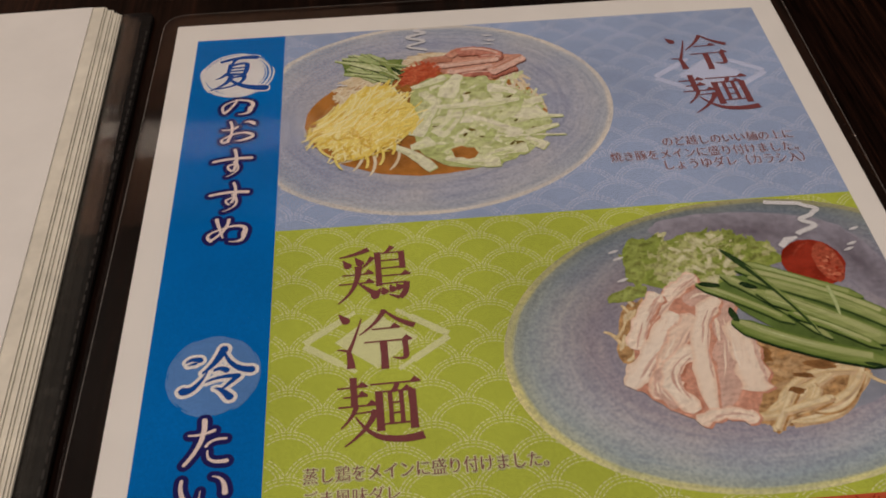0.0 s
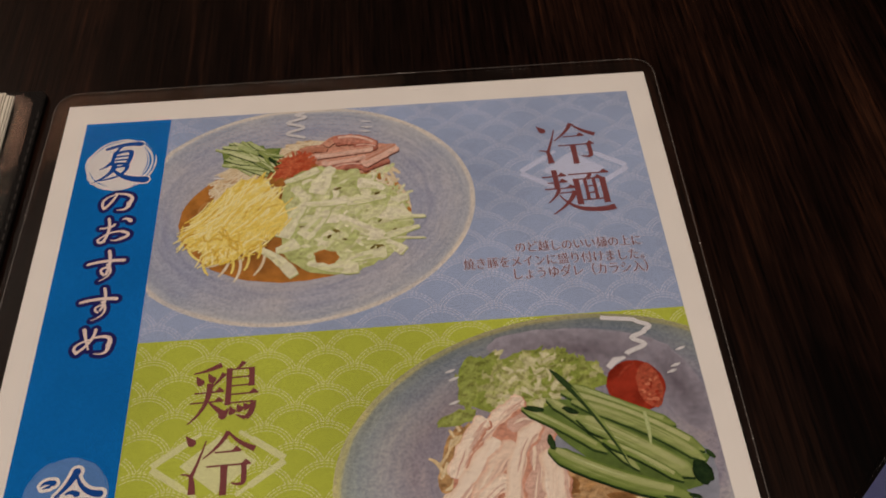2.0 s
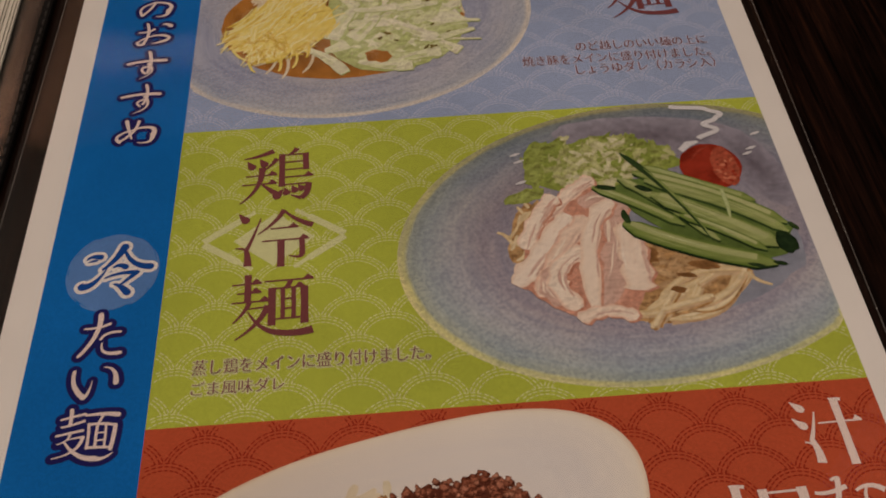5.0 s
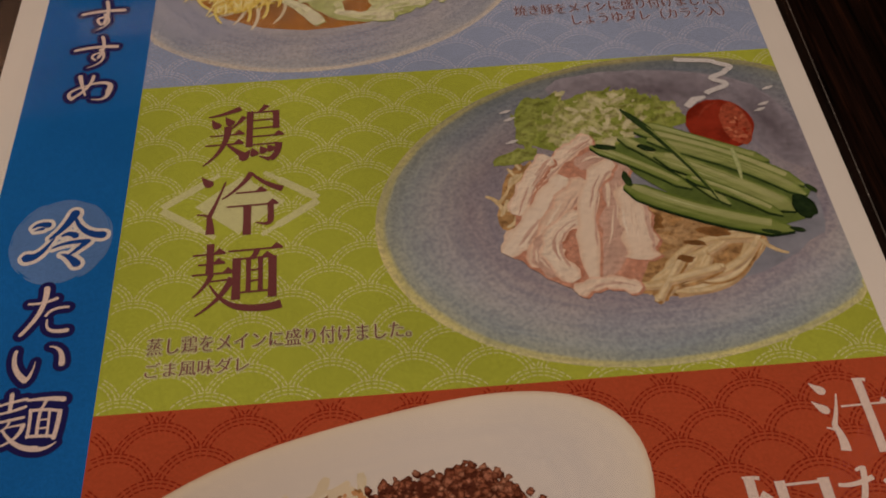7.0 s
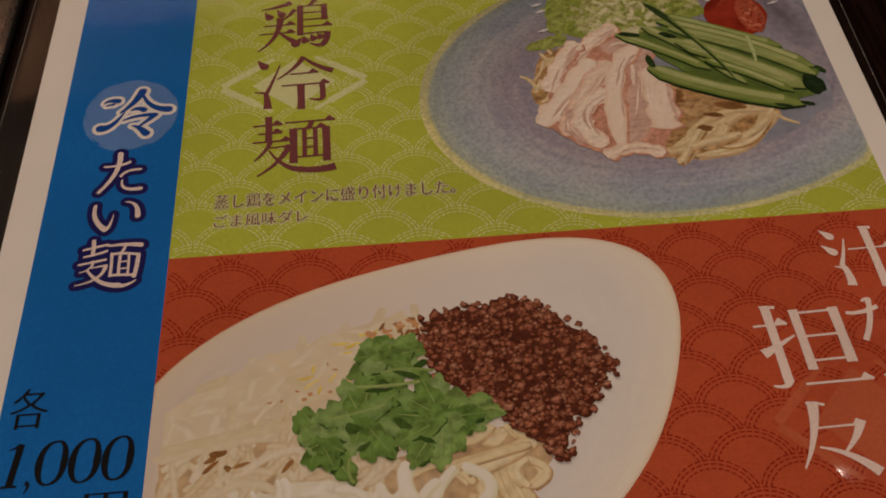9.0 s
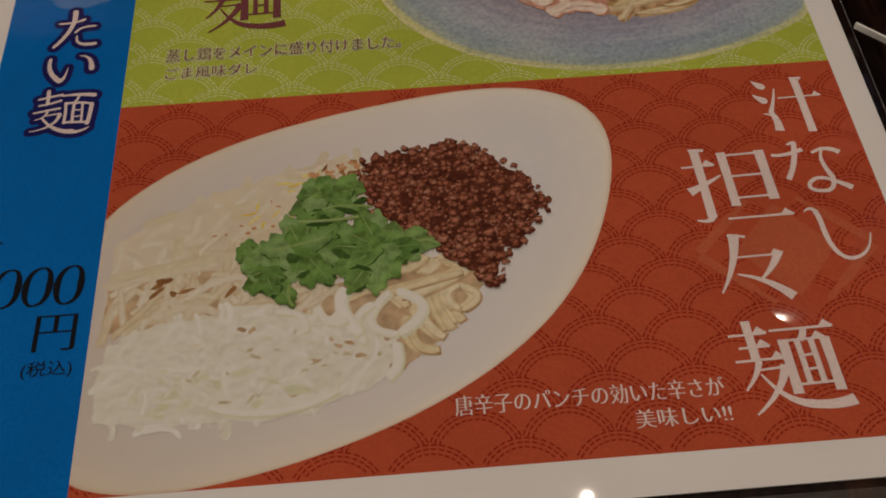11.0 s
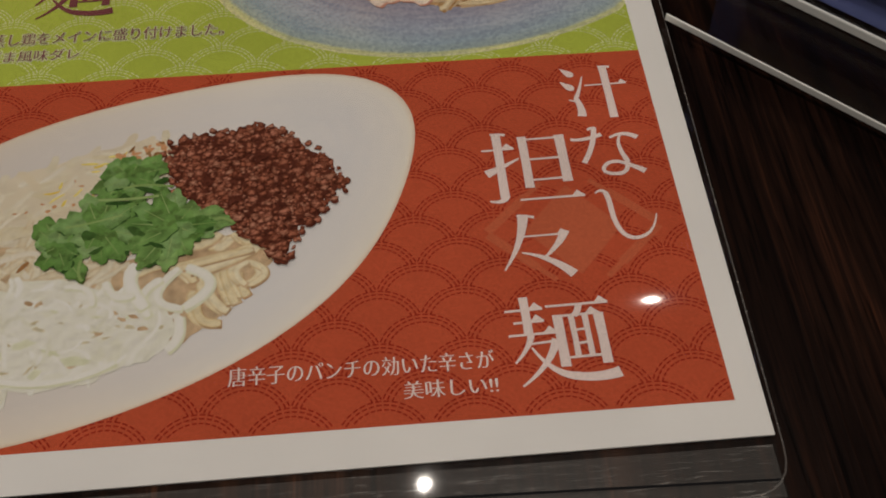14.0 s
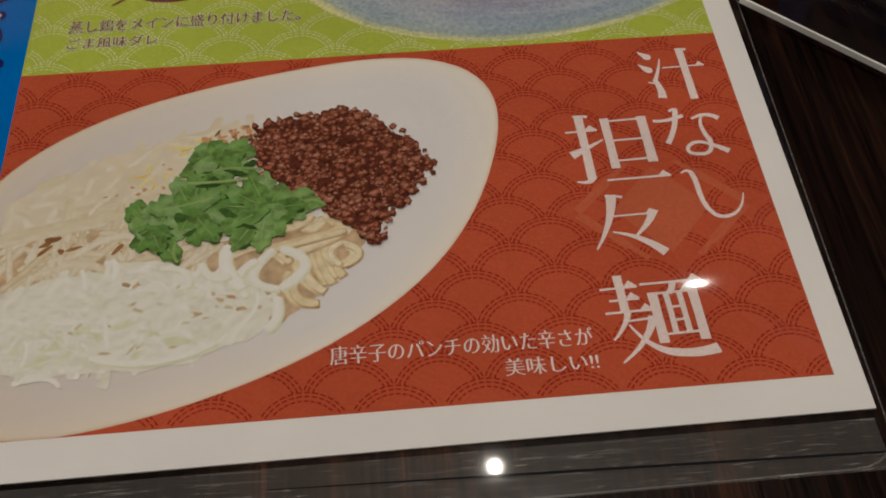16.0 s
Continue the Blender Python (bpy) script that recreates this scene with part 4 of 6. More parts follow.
WISPS = [(106.8, 225.2, 115.9, 225.1, 125.5, 224.5, 0.8), (113.5, 226.1, 118.7, 228.0, 123.9, 229.5, 2.0), (113.3, 224.4, 115.6, 222.0, 118.7, 219.5, 2.8), (116.0, 234.0, 121.0, 233.9, 126.0, 233.6, 1.6), (73.1, 253.4, 75.2, 246.4, 78.0, 239.6, 2.8), (90.8, 257.5, 85.6, 254.8, 79.5, 252.4, 2.4), (100.0, 216.5, 106.0, 218.5, 113.0, 219.5, 3.0), (88.0, 217.0, 96.0, 214.5, 104.0, 214.0, 3.0), (104.0, 250.0, 109.0, 249.0, 113.0, 246.5, 3.0)]
for x0, y0, x1, y1, x2, y2, w in STALKS + WISPS:
    path = bent(x0, y0, x1, y1, x2, y2, 12)
    grow = random.choice((-0.45, 0.45))
    ws = [1.25 * v * (0.9 + 1.6 * grow * (i / 11 - 0.5)) for i, v in enumerate(rough_widths(w, 12, 0.12, 0.8))]
    f.ribbon([(px + 0.25, py - 0.4) for px, py in path], ws, 4)
    f.ribbon(path, ws, 3)
    f.ribbon([(px - 0.15 * w, py - 0.2 * w) for px, py in path[2:9]], [v * 0.35 for v in ws[2:9]], 0)
f.blob(93.9, 218.9, 4.2, 2.8, -0.1, 0.2, 14, 6)
picture_part("cabbage_shreds", f, [CABBAGE, CABBAGE_GREEN, DARK_GAP, CABBAGE_WHITE, GREEN_GAP, CABBAGE_MID, BROTH], dish, "pale green shredded cabbage")
f = Flat(f.z + GAP, FINE)
YOLK = [(46.5, 231.8), (51.7, 240.1), (58.4, 247.9), (65.3, 254.7), (72.0, 255.0), (75.5, 249.0), (80.0, 243.0), (81.3, 236.0), (77.0, 228.4), (69.4, 223.6), (63.6, 220.8), (57.1, 219.8), (52.9, 225.1)]
patch(f, YOLK, 0, 0.8)
strew(f, YOLK, 120, (4, 9), (0.5, 0.9), 0.9, 0.35, 0.5, (0, 0, 2, 1))
strew(f, YOLK, 150, (6, 13), (0.5, 0.85), 0.85, 0.35, 0.5, (0, 0, 0, 2, 2))
strew(f, [(47, 233), (54, 236), (68, 230), (79, 231), (70, 222), (59, 219), (50, 226)], 80, (3, 8), (0.5, 0.9), 1.1, 0.9, 1.6, (0, 0, 2, 1))
for x, y, a in ((55, 222, 4.6), (60, 218.5, 0.3), (64, 214.5, 1.3), (68, 215.5, 1.1), (49.5, 226.5, 5.0), (72, 220, 1.2)):
    f.ribbon(curl(x, y, a, 8, 0.9, 6), [0.7, 0.9, 0.9, 0.9, 0.8, 0.4])
picture_part("egg_shreds", f, [EGG, EGG_DEEP, EGG_PALE], dish, "bright yellow egg shreds")
f = Flat(f.z + GAP, FINE)
f.ribbon(wavy([(85.5, 286.0), (82.5, 284.8), (86, 283.6), (79.5, 281.0), (85.5, 278.4), (79.5, 275.6), (86, 272.8)]), 1.2)
for x, y in ((107, 279.5), (107.5, 276.5), (107.0, 274.5), (57.0, 256.0)):
    f.ribbon([(x - 1.8, y + 0.3), (x, y), (x + 2.0, y - 0.2)], [0.3, 0.8, 0.3])
tagged(picture_part("glint", f, GLINT, dish, "white gleams on the plate"), kind="stuff")

# chicken cold noodles in the green panel
f = Flat(Z_DISH, clip=CLIP_MID)
f.disc(161.2, 144.0, 65.6, 46.0, radians(9.6))
dish = picture_part("dish_picture", f, GREY_GLAZE, menu, "printed photo of a grey-blue plate with chicken noodles")
f = Flat(Z_FOOD, FINE, CLIP_MID)
f.blob(164, 134, 36, 18, 0.1, 0.03, 40, 0)
f.blob(168, 178.0, 27, 7.5, -0.10, 0.03, 40, 1)
f.blob(194.5, 164, 6.5, 16, 0.35, 0.03, 36, 1)
picture_part("plate_shade", f, [SHADE, picture("pic_plate_dusk", [(0.0, (0.15, 0.135, 0.175)), (1.0, (0.20, 0.18, 0.225))], (1.8, 1.95, 1.9), 0.25, (500, 500, 500), 0.05)], dish, "soft printed shade under the food")
f = Flat(f.z + GAP, FINE)
patch(f, [(157, 141), (170, 137), (180.2, 132), (183.2, 128.9), (178.5, 121.5), (168.5, 117.2), (157.5, 113.8), (150, 119), (149.7, 124), (153, 130)], 1, 0.5)
f.blob(130.5, 145, 5.0, 11.5, -0.3, 0.1, 24, 1)
strew(f, [(127, 134), (125, 140), (128, 151), (134, 156), (134, 146)], 26, (4, 8), (0.8, 1.3), 1.2, 0.8, 1.8, (0, 0, 1))
for k in range(9):
    x, y = spot(164, 130, 10, 5, -0.4)
    f.blob(x, y, random.uniform(2, 4.5), random.uniform(1.0, 2.4), random.uniform(-0.6, 0.6), 0.3, 14, 4)
BUNDLES = [(181.5, 130.5, 174.5, 119.0, 160.0, 115.6), (177.0, 128.5, 166.5, 125.2, 157.0, 113.9), (180.8, 129.5, 169.0, 127.6, 160.5, 121.5), (182.4, 129.0, 175.0, 120.6, 165.5, 118.6), (173.3, 127.9, 162.9, 122.2, 153.9, 116.4), (169.2, 125.5, 163.4, 118.5, 152.5, 117.6), (164.4, 124.0, 160.0, 118.0, 156.5, 113.8), (171.5, 121.5, 166.0, 119.5, 160.0, 118.0)]
for n, (x0, y0, x1, y1, x2, y2) in enumerate(BUNDLES):
    for k in range(6):
        j = [random.uniform(-1.1, 1.1) for _ in range(6)]
        path = bent(x0 + j[0], y0 + j[1], x1 + j[2], y1 + j[3], x2 + j[4], y2 + 0.5 * j[5], 14)
        w = random.uniform(1.1, 1.7)
        f.ribbon([(px + 0.25, py - 0.5) for px, py in path], w * 1.1, 3 if k % 2 else 1)
        f.ribbon(path, rough_widths(w, 14, 0.08, 0.6), 0)
for x, y, rx, ry in ((159.4, 135.0, 2.4, 2.6), (150.2, 124.6, 2.0, 2.4), (172.6, 131.2, 3.6, 1.5), (164.5, 124.2, 2.2, 1.0), (167.5, 128.4, 2.6, 0.8)):
    f.blob(x, y, rx, ry, -0.2, 0.25, 14, 2)
f.ribbon(curl(182.5, 128, -1.0, 7, 0.8, 6), [1.2, 1.2, 1.1, 1.0, 0.9, 0.6])
picture_part("noodles", f, [NOODLE, SESAME, picture("pic_brown_gap", [(0.0, (0.17, 0.08, 0.03)), (1.0, (0.25, 0.13, 0.05))], (1.5, 1.5, 1.5), 0.3), TAN_GAP, SESAME_LIGHT], dish, "sesame-sauced pale noodles")
f = Flat(f.z + GAP, FINE)
FRILL = [(132.8, 171.2), (141.2, 178.9), (144.5, 176.9), (150, 178.6), (157.4, 178.9), (163.5, 177.0), (172.6, 173.1), (175.0, 166.0), (157.6, 162.1), (153.7, 159.1), (145.6, 158.7), (138.3, 159.3), (133.5, 162.5)]
patch(f, FRILL, 1, 0.8)
patch(f, [(125.2, 155.6), (125.6, 158.0), (131.5, 160.8), (136.5, 160.5), (136.0, 157.4), (130.0, 155.4)], 2, 0.4)
for k in range(210):
    x, y = spot(152.5, 168.8, 21.5, 9.5, -0.1)
    if inside(FRILL, x, y):
        edge = abs(x - 152) / 20
        slot = random.choice((0, 0, 2, 3)) if edge < 0.55 else random.choice((0, 2, 2))
        f.blob(x, y, random.uniform(1.2, 3.6), random.uniform(0.7, 1.7), random.random() * 3.1, 0.34, 16, slot, random.choice((3, 4, 5)), 0.2)
        if k % 4 == 0:
            f.blob(x + 0.8, y - 1.2, random.uniform(0.6, 1.6), random.uniform(0.25, 0.6), random.random() * 3.1, 0.3, 9, 1)
for x, y, rx, ry, a in ((136, 173, 3.2, 5.5, -0.3), (134.5, 166.5, 2.6, 6.0, -0.1), (141.5, 176.0, 1.8, 3.4, -0.6)):
    f.blob(x, y, rx, ry, a, 0.16, 22, 2, 5, 0.12)
strew(f, [(143, 174), (160, 176), (162, 168), (146, 163)], 18, (3, 6), (0.9, 1.8), 0.2, 1.2, 1.8, (3, 3, 0))
picture_part("lettuce", f, [LETTUCE, LETTUCE_DEEP, LETTUCE_LEAF, LETTUCE_PALE], dish, "frilly green lettuce")
f = Flat(f.z + GAP, FINE)
f.blob(182.3, 164.7, 8.4, 8.4, 0.7, 0.02, 44, 0)
f.blob(186.2, 164.4, 3.6, 7.2, 0.06, 0.05, 30, 1)
for k in range(14):
    x, y = spot(186.3, 164.0, 2.4, 5.4, 0.05)
    f.blob(x, y, random.uniform(0.4, 1.0), random.uniform(0.3, 0.7), random.random() * 3, 0.3, 8, 2 if k % 3 else 0)
f.ribbon(bent(177.5, 167.0, 180.2, 170.4, 183.5, 172.2, 8), [0.1, 0.4, 0.6, 0.7, 0.7, 0.6, 0.4, 0.1], 1)
picture_part("tomato_wedge", f, [TOMATO, TOMATO_FLESH, picture("pic_tomato_pip", [(0.0, (0.58, 0.17, 0.10)), (1.0, (0.66, 0.26, 0.16))], (1, 1, 1), 0.2)], dish, "red tomato wedge")
f = Flat(f.z + GAP, FINE)
patch(f, [(141, 160), (149, 161.5), (155, 153), (158.5, 140), (157.5, 126.5), (153, 117.5), (141, 117.0), (133.5, 121.5), (126.5, 128), (129, 140)], 1, 0.5)
FAN = [(149.6, 162.9, 141.7, 157.0, 131.4, 146.4, 4.6, 0), (138.6, 157.5, 133.0, 149.9, 128.8, 139.9, 4.8, 0), (145.0, 153.2, 151.7, 156.3, 155.6, 149.9, 4.6, 3), (141.0, 150.8, 133.0, 138.9, 125.0, 128.6, 6.2, 2), (146.0, 149.2, 137.6, 138.5, 131.2, 124.5, 5.6, 0), (138.5, 136.0, 133.0, 128.5, 136.0, 122.5, 4.4, 3), (144.3, 138.6, 135.6, 131.3, 139.6, 120.3, 5.2, 0), (153.4, 151.6, 151.4, 135.8, 144.8, 120.6, 7.2, 3), (153.8, 154.4, 146.0, 143.4, 143.6, 120.2, 4.8, 2), (155.8, 146.5, 155.6, 134.4, 155.2, 124.6, 7.4, 2)]
FAN += [(139.0, 117.0, 146.2, 119.2, 153.0, 116.6, 3.8, 0)]
for x0, y0, x1, y1, x2, y2, w, slot in FAN:
    n = 18
    path = bent(x0, y0, x1, y1, x2, y2, n)
    path = [(px + random.uniform(-0.18, 0.18), py + random.uniform(-0.08, 0.08)) for px, py in path]
    ws = [v * (0.95 + 0.14 * math.sin(1.3 * i + x0)) for i, v in enumerate(rough_widths(w, n, 0.13, 0.5))]
    f.ribbon([(px + 0.55, py - 0.45) for px, py in path], [v * 1.02 for v in ws], 1)
    f.ribbon(path, ws, slot)
    for k in range(6):
        # fibres that run along the strip, lit on one side and pink on the other
        side, i, m = random.uniform(-0.36, 0.36), random.randint(0, n - 8), random.randint(5, 8)
        wide = w * random.uniform(0.05, 0.16)
        f.ribbon([(px + side * w, py) for px, py in path[i:i + m]], [wide * math.sin(0.2 + 2.7 * q / (m - 1)) for q in range(m)], 2 if side < 0.05 else 3)
    f.ribbon([(px + 0.40 * w, py - 0.1 * w) for px, py in path[3:-3]], [w * 0.13 * random.uniform(0.3, 1.2) for _ in path[3:-3]], 3)
picture_part("chicken_strips", f, [CHICKEN, CHICKEN_GAP, CHICKEN_LIGHT, CHICKEN_PINK], dish, "pale pink steamed chicken strips")
f = Flat(f.z + GAP, FINE)
patch(f, [(153, 159), (160, 161.5), (170, 162.0), (190, 151), (198, 141), (194, 133), (184, 131), (170, 139), (158, 150)], 4, 0.4)
STICKS = [(163.0, 166.2, 177.0, 158.6, 191.0, 151.2, 3.4), (160.7, 164.2, 180.7, 154.6, 197.0, 142.9, 3.8), (163.3, 160.9, 182.9, 150.9, 196.6, 140.0, 3.6), (156.3, 162.4, 167.4, 152.1, 178.4, 138.6, 3.0), (149.0, 159.8, 159.7, 153.0, 170.7, 144.4, 2.8), (164.0, 155.9, 180.5, 145.4, 193.0, 135.6, 5.4), (170.0, 148.0, 180.0, 142.0, 189.5, 134.5, 2.6), (155.0, 146.6, 171.2, 137.2, 191.0, 130.0, 5.2)]
for x0, y0, x1, y1, x2, y2, w in STICKS:
    n = 18
    path = bent(x0, y0, x1, y1, x2, y2, n)
    ws = [w * min(1, 0.30 + 0.35 * i, 0.20 + 0.4 * (n - 1 - i)) * random.uniform(0.97, 1.03) for i in range(n)]
    f.ribbon([(px - 0.1, py - 0.65) for px, py in path], [v * 1.04 for v in ws], 1)
    f.ribbon(path, ws, 0)
    f.ribbon([(px + 0.05 * w, py + 0.16 * w) for px, py in path[1:-2]], [v * 0.42 for v in ws[1:-2]], 2)
    for k in range(3):
        i, side = random.randint(1, 7), random.uniform(-0.3, 0.3)
        f.ribbon([(px + 0.5 * side * w, py + side * w) for px, py in path[i:i + 8]], [0.1, 0.2, 0.3, 0.35, 0.3, 0.25, 0.2, 0.1], random.choice((0, 3)))
for x, y, rx, ry, a in ((195.0, 136.6, 2.6, 3.6, 0.3), (198.3, 141.8, 1.8, 0.7, -0.9), (185.5, 129.9, 2.4, 0.6, -0.3), (191.6, 130.0, 1.8, 0.7, -0.3), (152.6, 159.2, 3.0, 0.9, -0.25), (162.5, 158.0, 2.4, 0.9, -0.5), (156.0, 148.6, 1.0, 2.4, 0.2)):
    f.blob(x, y, rx, ry, a, 0.12, 14, 1)
path = bent(158.6, 171.6, 168.6, 156.8, 176.6, 138.6, 14)
f.ribbon(path, [0.6, 1.6, 2.0, 2.0, 1.8, 1.6, 1.5, 1.3, 1.1, 0.9, 0.8, 0.6, 0.4, 0.2], 1)
f.ribbon([(px + 0.5, py + 0.2) for px, py in path[3:-1]], [0.2, 0.5, 0.7, 0.8, 0.8, 0.7, 0.6, 0.5, 0.4, 0.2], 0)
f.ribbon(curl(183, 156, -1.5, 10, -0.2, 5), [0.8, 1.2, 1.2, 1.0, 0.5], 3)
picture_part("cucumber_sticks", f, [CUKE, CUKE_SKIN, CUKE_FACE, CUKE_PALE, CUKE_DEEP], dish, "long green cucumber sticks")
f = Flat(f.z + GAP, FINE)
f.ribbon(wavy([(176, 188.8), (186.0, 187.0), (190.0, 184.6), (188.0, 182.8), (184.0, 180.8), (187.5, 178.4), (181.5, 175.2)]), 1.5)
f.ribbon([(175.5, 171.0), (178.0, 173.4), (181, 174.2)], [1.8, 2.2, 0.8])
for x, y in ((130.0, 173.5), (130.8, 170.8), (130.5, 163.0), (197.5, 176.0), (195.0, 170.5), (193.5, 168.5)):
    f.ribbon([(x - 1.6, y - 0.5), (x, y), (x + 1.4, y + 0.5)], [0.3, 1.0, 0.3])
tagged(picture_part("glint", f, GLINT, dish, "white gleams on the plate"), kind="stuff")

# soupless spicy noodles in the red panel
TILT = radians(25.5)
f = Flat(Z_DISH, clip=CLIP_LOW)
f.disc(83.0, 48.6, 70.0, 39.0, TILT, lambda a: 0.962 + 0.041 * math.cos(a) - 0.014 * math.sin(a) - 0.027 * math.cos(2 * a) + 0.026 * math.sin(2 * a) + 0.029 * math.cos(3 * a) - 0.011 * math.sin(3 * a) + 0.038 * math.sin(4 * a))
dish = picture_part("dish_picture", f, WHITE_GLAZE, menu, "printed photo of a white oval plate of spicy noodles")
f = Flat(Z_FOOD, FINE, clip=CLIP_LOW)
SPREAD = [(48.4, 62.0), (60, 68.0), (74.8, 73.2), (84, 75.6), (92.1, 75.4), (94, 66), (80, 54), (66.8, 49.5), (50.4, 48.9), (40.5, 46), (40.5, 57)]
patch(f, SPREAD, 0, 0.5)
strew(f, SPREAD, 90, (4, 9), (0.9, 2.2), 0.4, 0.8, 1.2, (2, 2, 0), 7)
strew(f, [(60, 64), (84, 74), (90, 72), (76, 60), (62, 57)], 14, (1.5, 4), (0.4, 0.8), 0.6, 0.8, 0.5, (3,), 4)
for k in range(34):
    x, y = spot(85.5, 71.5, 7.0, 2.8, 0.35)
    f.blob(x, y, random.uniform(0.4, 1.3), random.uniform(0.3, 0.7), random.random() * 3, 0.3, 8, random.choice((1, 1, 4)))
for k in range(16):
    x, y = spot(70, 60, 12, 6, 0.5)
    f.blob(x, y, random.uniform(0.3, 0.8), random.uniform(0.2, 0.5), random.random() * 3, 0.3, 7, 1)
picture_part("creamy_sauce", f, [CREAM, ink("pic_chili", (0.60, 0.32, 0.16)), SPROUT, EGG, SAUCE], dish, "creamy bean sprouts with chili specks")
f = Flat(f.z + GAP, FINE, clip=CLIP_LOW)
patch(f, [(40.5, 46), (52, 49), (68, 49), (86, 44), (98, 46), (108, 49), (114.5, 46), (115.5, 41), (110, 34), (103, 26.5), (97, 22.5), (90, 30), (70, 36), (50, 36), (40.5, 36)], 1, 0.5)
strew(f, [(40.5, 37), (40.5, 48), (68, 50), (86, 46), (84, 38), (60, 36)], 95, (7, 15), (1.3, 2.3), 1.2, 0.9, 1.5, (0, 0, 0, 4), 9)
for k in range(9):
    x, y = spot(62, 45.0, 22, 3.5, 0.0)
    f.blob(x, y, random.uniform(0.7, 1.8), random.uniform(0.4, 0.9), random.uniform(-0.5, 1.0), 0.3, 9, 2)
COILS = [(99.8, 39.7, 105.6, 41.6, 112.6, 45.2, 2.6), (96.0, 40.6, 103.0, 42.4, 111.5, 44.4, 1.6), (102.4, 38.6, 103.4, 33.5, 106.9, 29.8, 2.0), (100.9, 34.8, 101.3, 28.9, 105.6, 27.2, 1.9), (105.6, 40.4, 106.6, 36.2, 108.4, 31.4, 2.2), (108.2, 40.6, 109.0, 36.5, 110.6, 33.0, 2.0), (110.2, 41.4, 114.0, 38.6, 110.8, 35.6, 1.5), (110.2, 35.8, 108.2, 39.1, 110.6, 41.4, 1.4), (107.0, 47.8, 104.2, 45.5, 103.0, 49.4, 2.2), (108.4, 48.5, 110.5, 46.4, 113.2, 46.0, 1.8), (96.9, 46.3, 101.2, 46.4, 104.4, 49.2, 2.0), (88.2, 39.8, 94.6, 41.6, 100.0, 37.2, 1.8)]
for x0, y0, x1, y1, x2, y2, w in COILS[2:] + COILS[:2]:
    for side in (-1.2, 0.0):
        path = bent(x0 + side, y0 - 0.3 * side, x1 + side, y1 - 0.2 * side, x2 + 0.8 * side, y2, 16)
        f.ribbon([(px + 0.3, py - 0.35) for px, py in path], w * 1.05, 1)
        f.ribbon(path, rough_widths(w, 16, 0.06, 0.7), 3)
for x0, y0, x1, y1, w in ((40.5, 48.2, 66, 52.6, 2.6), (40.5, 46.6, 62, 50.4, 1.6)):
    f.ribbon([(x0, y0), ((x0 + x1) / 2, (y0 + y1) / 2 + 0.3), (x1, y1)], [w, w, w * 0.8], 4)
picture_part("noodles", f, [PALE_NOODLE, TAN_GAP, SAUCE, EGG_NOODLE, SPROUT], dish, "flat pale wheat noodles")
f = Flat(f.z + GAP, FINE, clip=CLIP_LOW)
SCALLION = [(41, 33), (48.0, 36.5), (60, 38.5), (70, 39.5), (80.7, 37.6), (92.2, 34.9), (97.0, 26.5), (93.0, 21.0), (84, 17), (75.6, 14.8), (57.4, 14.8), (41, 17)]
patch(f, SCALLION, 0, 1.4)
strew(f, SCALLION, 150, (3, 8), (0.7, 1.8), 0.5, 1.4, 2.4, (0, 0, 0, 3), 9)
for k in range(26):
    x, y = spot(74, 28, 22, 9.5, 0.08)
    f.blob(x, y, random.uniform(0.5, 1.3), random.uniform(0.2, 0.5), random.uniform(-0.4, 0.9), 0.35, 9, random.choice((1, 1, 2)))
for x, y in ((84.9, 31.2), (86.4, 29.4), (82.2, 26.7), (77.6, 19.8), (80.0, 18.7), (67.6, 34.6), (69.6, 34.4), (82.4, 32.6), (88.5, 30.0), (90.5, 27.0)):
    f.blob(x, y, 1.0, 0.5, random.uniform(-0.4, 0.8), 0.3, 10, 4)
for k in range(20):
    x, y = spot(62, 21, 18, 5)
    f.blob(x, y, random.uniform(0.8, 2.4), random.uniform(0.5, 1.1), random.uniform(-0.6, 0.6), 0.3, 10, 2)
strew(f, SCALLION, 40, (4, 8), (0.6, 1.2), 0.4, 1.3, 2.4, (0, 3), 9)
RINGS = [(98.1, 41.0, 103.0, 36.6, 97.9, 31.1, 2.0), (97.9, 31.1, 92.6, 34.4, 96.6, 40.9, 1.6), (93.3, 38.4, 89.8, 34.6, 91.5, 29.7, 1.7), (88.0, 42.4, 87.0, 37.8, 90.6, 31.7, 2.6), (97.3, 29.3, 97.4, 24.6, 95.3, 21.9, 1.9), (82.0, 38.6, 84.5, 35.0, 88.0, 35.2, 1.6), (74.0, 38.0, 78.5, 37.0, 80.0, 33.0, 1.4), (62.0, 18.5, 74.0, 16.6, 86.0, 20.0, 1.4)]
for x0, y0, x1, y1, x2, y2, w in RINGS:
    path = bent(x0, y0, x1, y1, x2, y2, 14)
    f.ribbon([(px + 0.3, py - 0.35) for px, py in path], w * 1.15, 2)
    f.ribbon(path, rough_widths(w, 14, 0.08, 0.7), 3)
picture_part("onion_shreds", f, [ONION, ONION_GAP, ONION_GREEN, ONION_WHITE, TAN_GAP], dish, "white shredded spring onion")
f = Flat(f.z + GAP, 0.0000003)
HEAP = [(91.5, 74.5), (97, 77.0), (105.9, 77.4), (111.0, 79.3), (118.0, 76.4), (124.4, 71.0), (128.0, 66), (131.0, 60.4), (127.8, 55.7), (125.1, 51.5), (121.6, 48.5), (120.3, 44.4), (118.2, 40.4), (115.3, 41.2), (113.9, 45.0), (107.9, 49.5), (101.5, 54.5), (95.1, 59.5), (92.0, 66.7)]
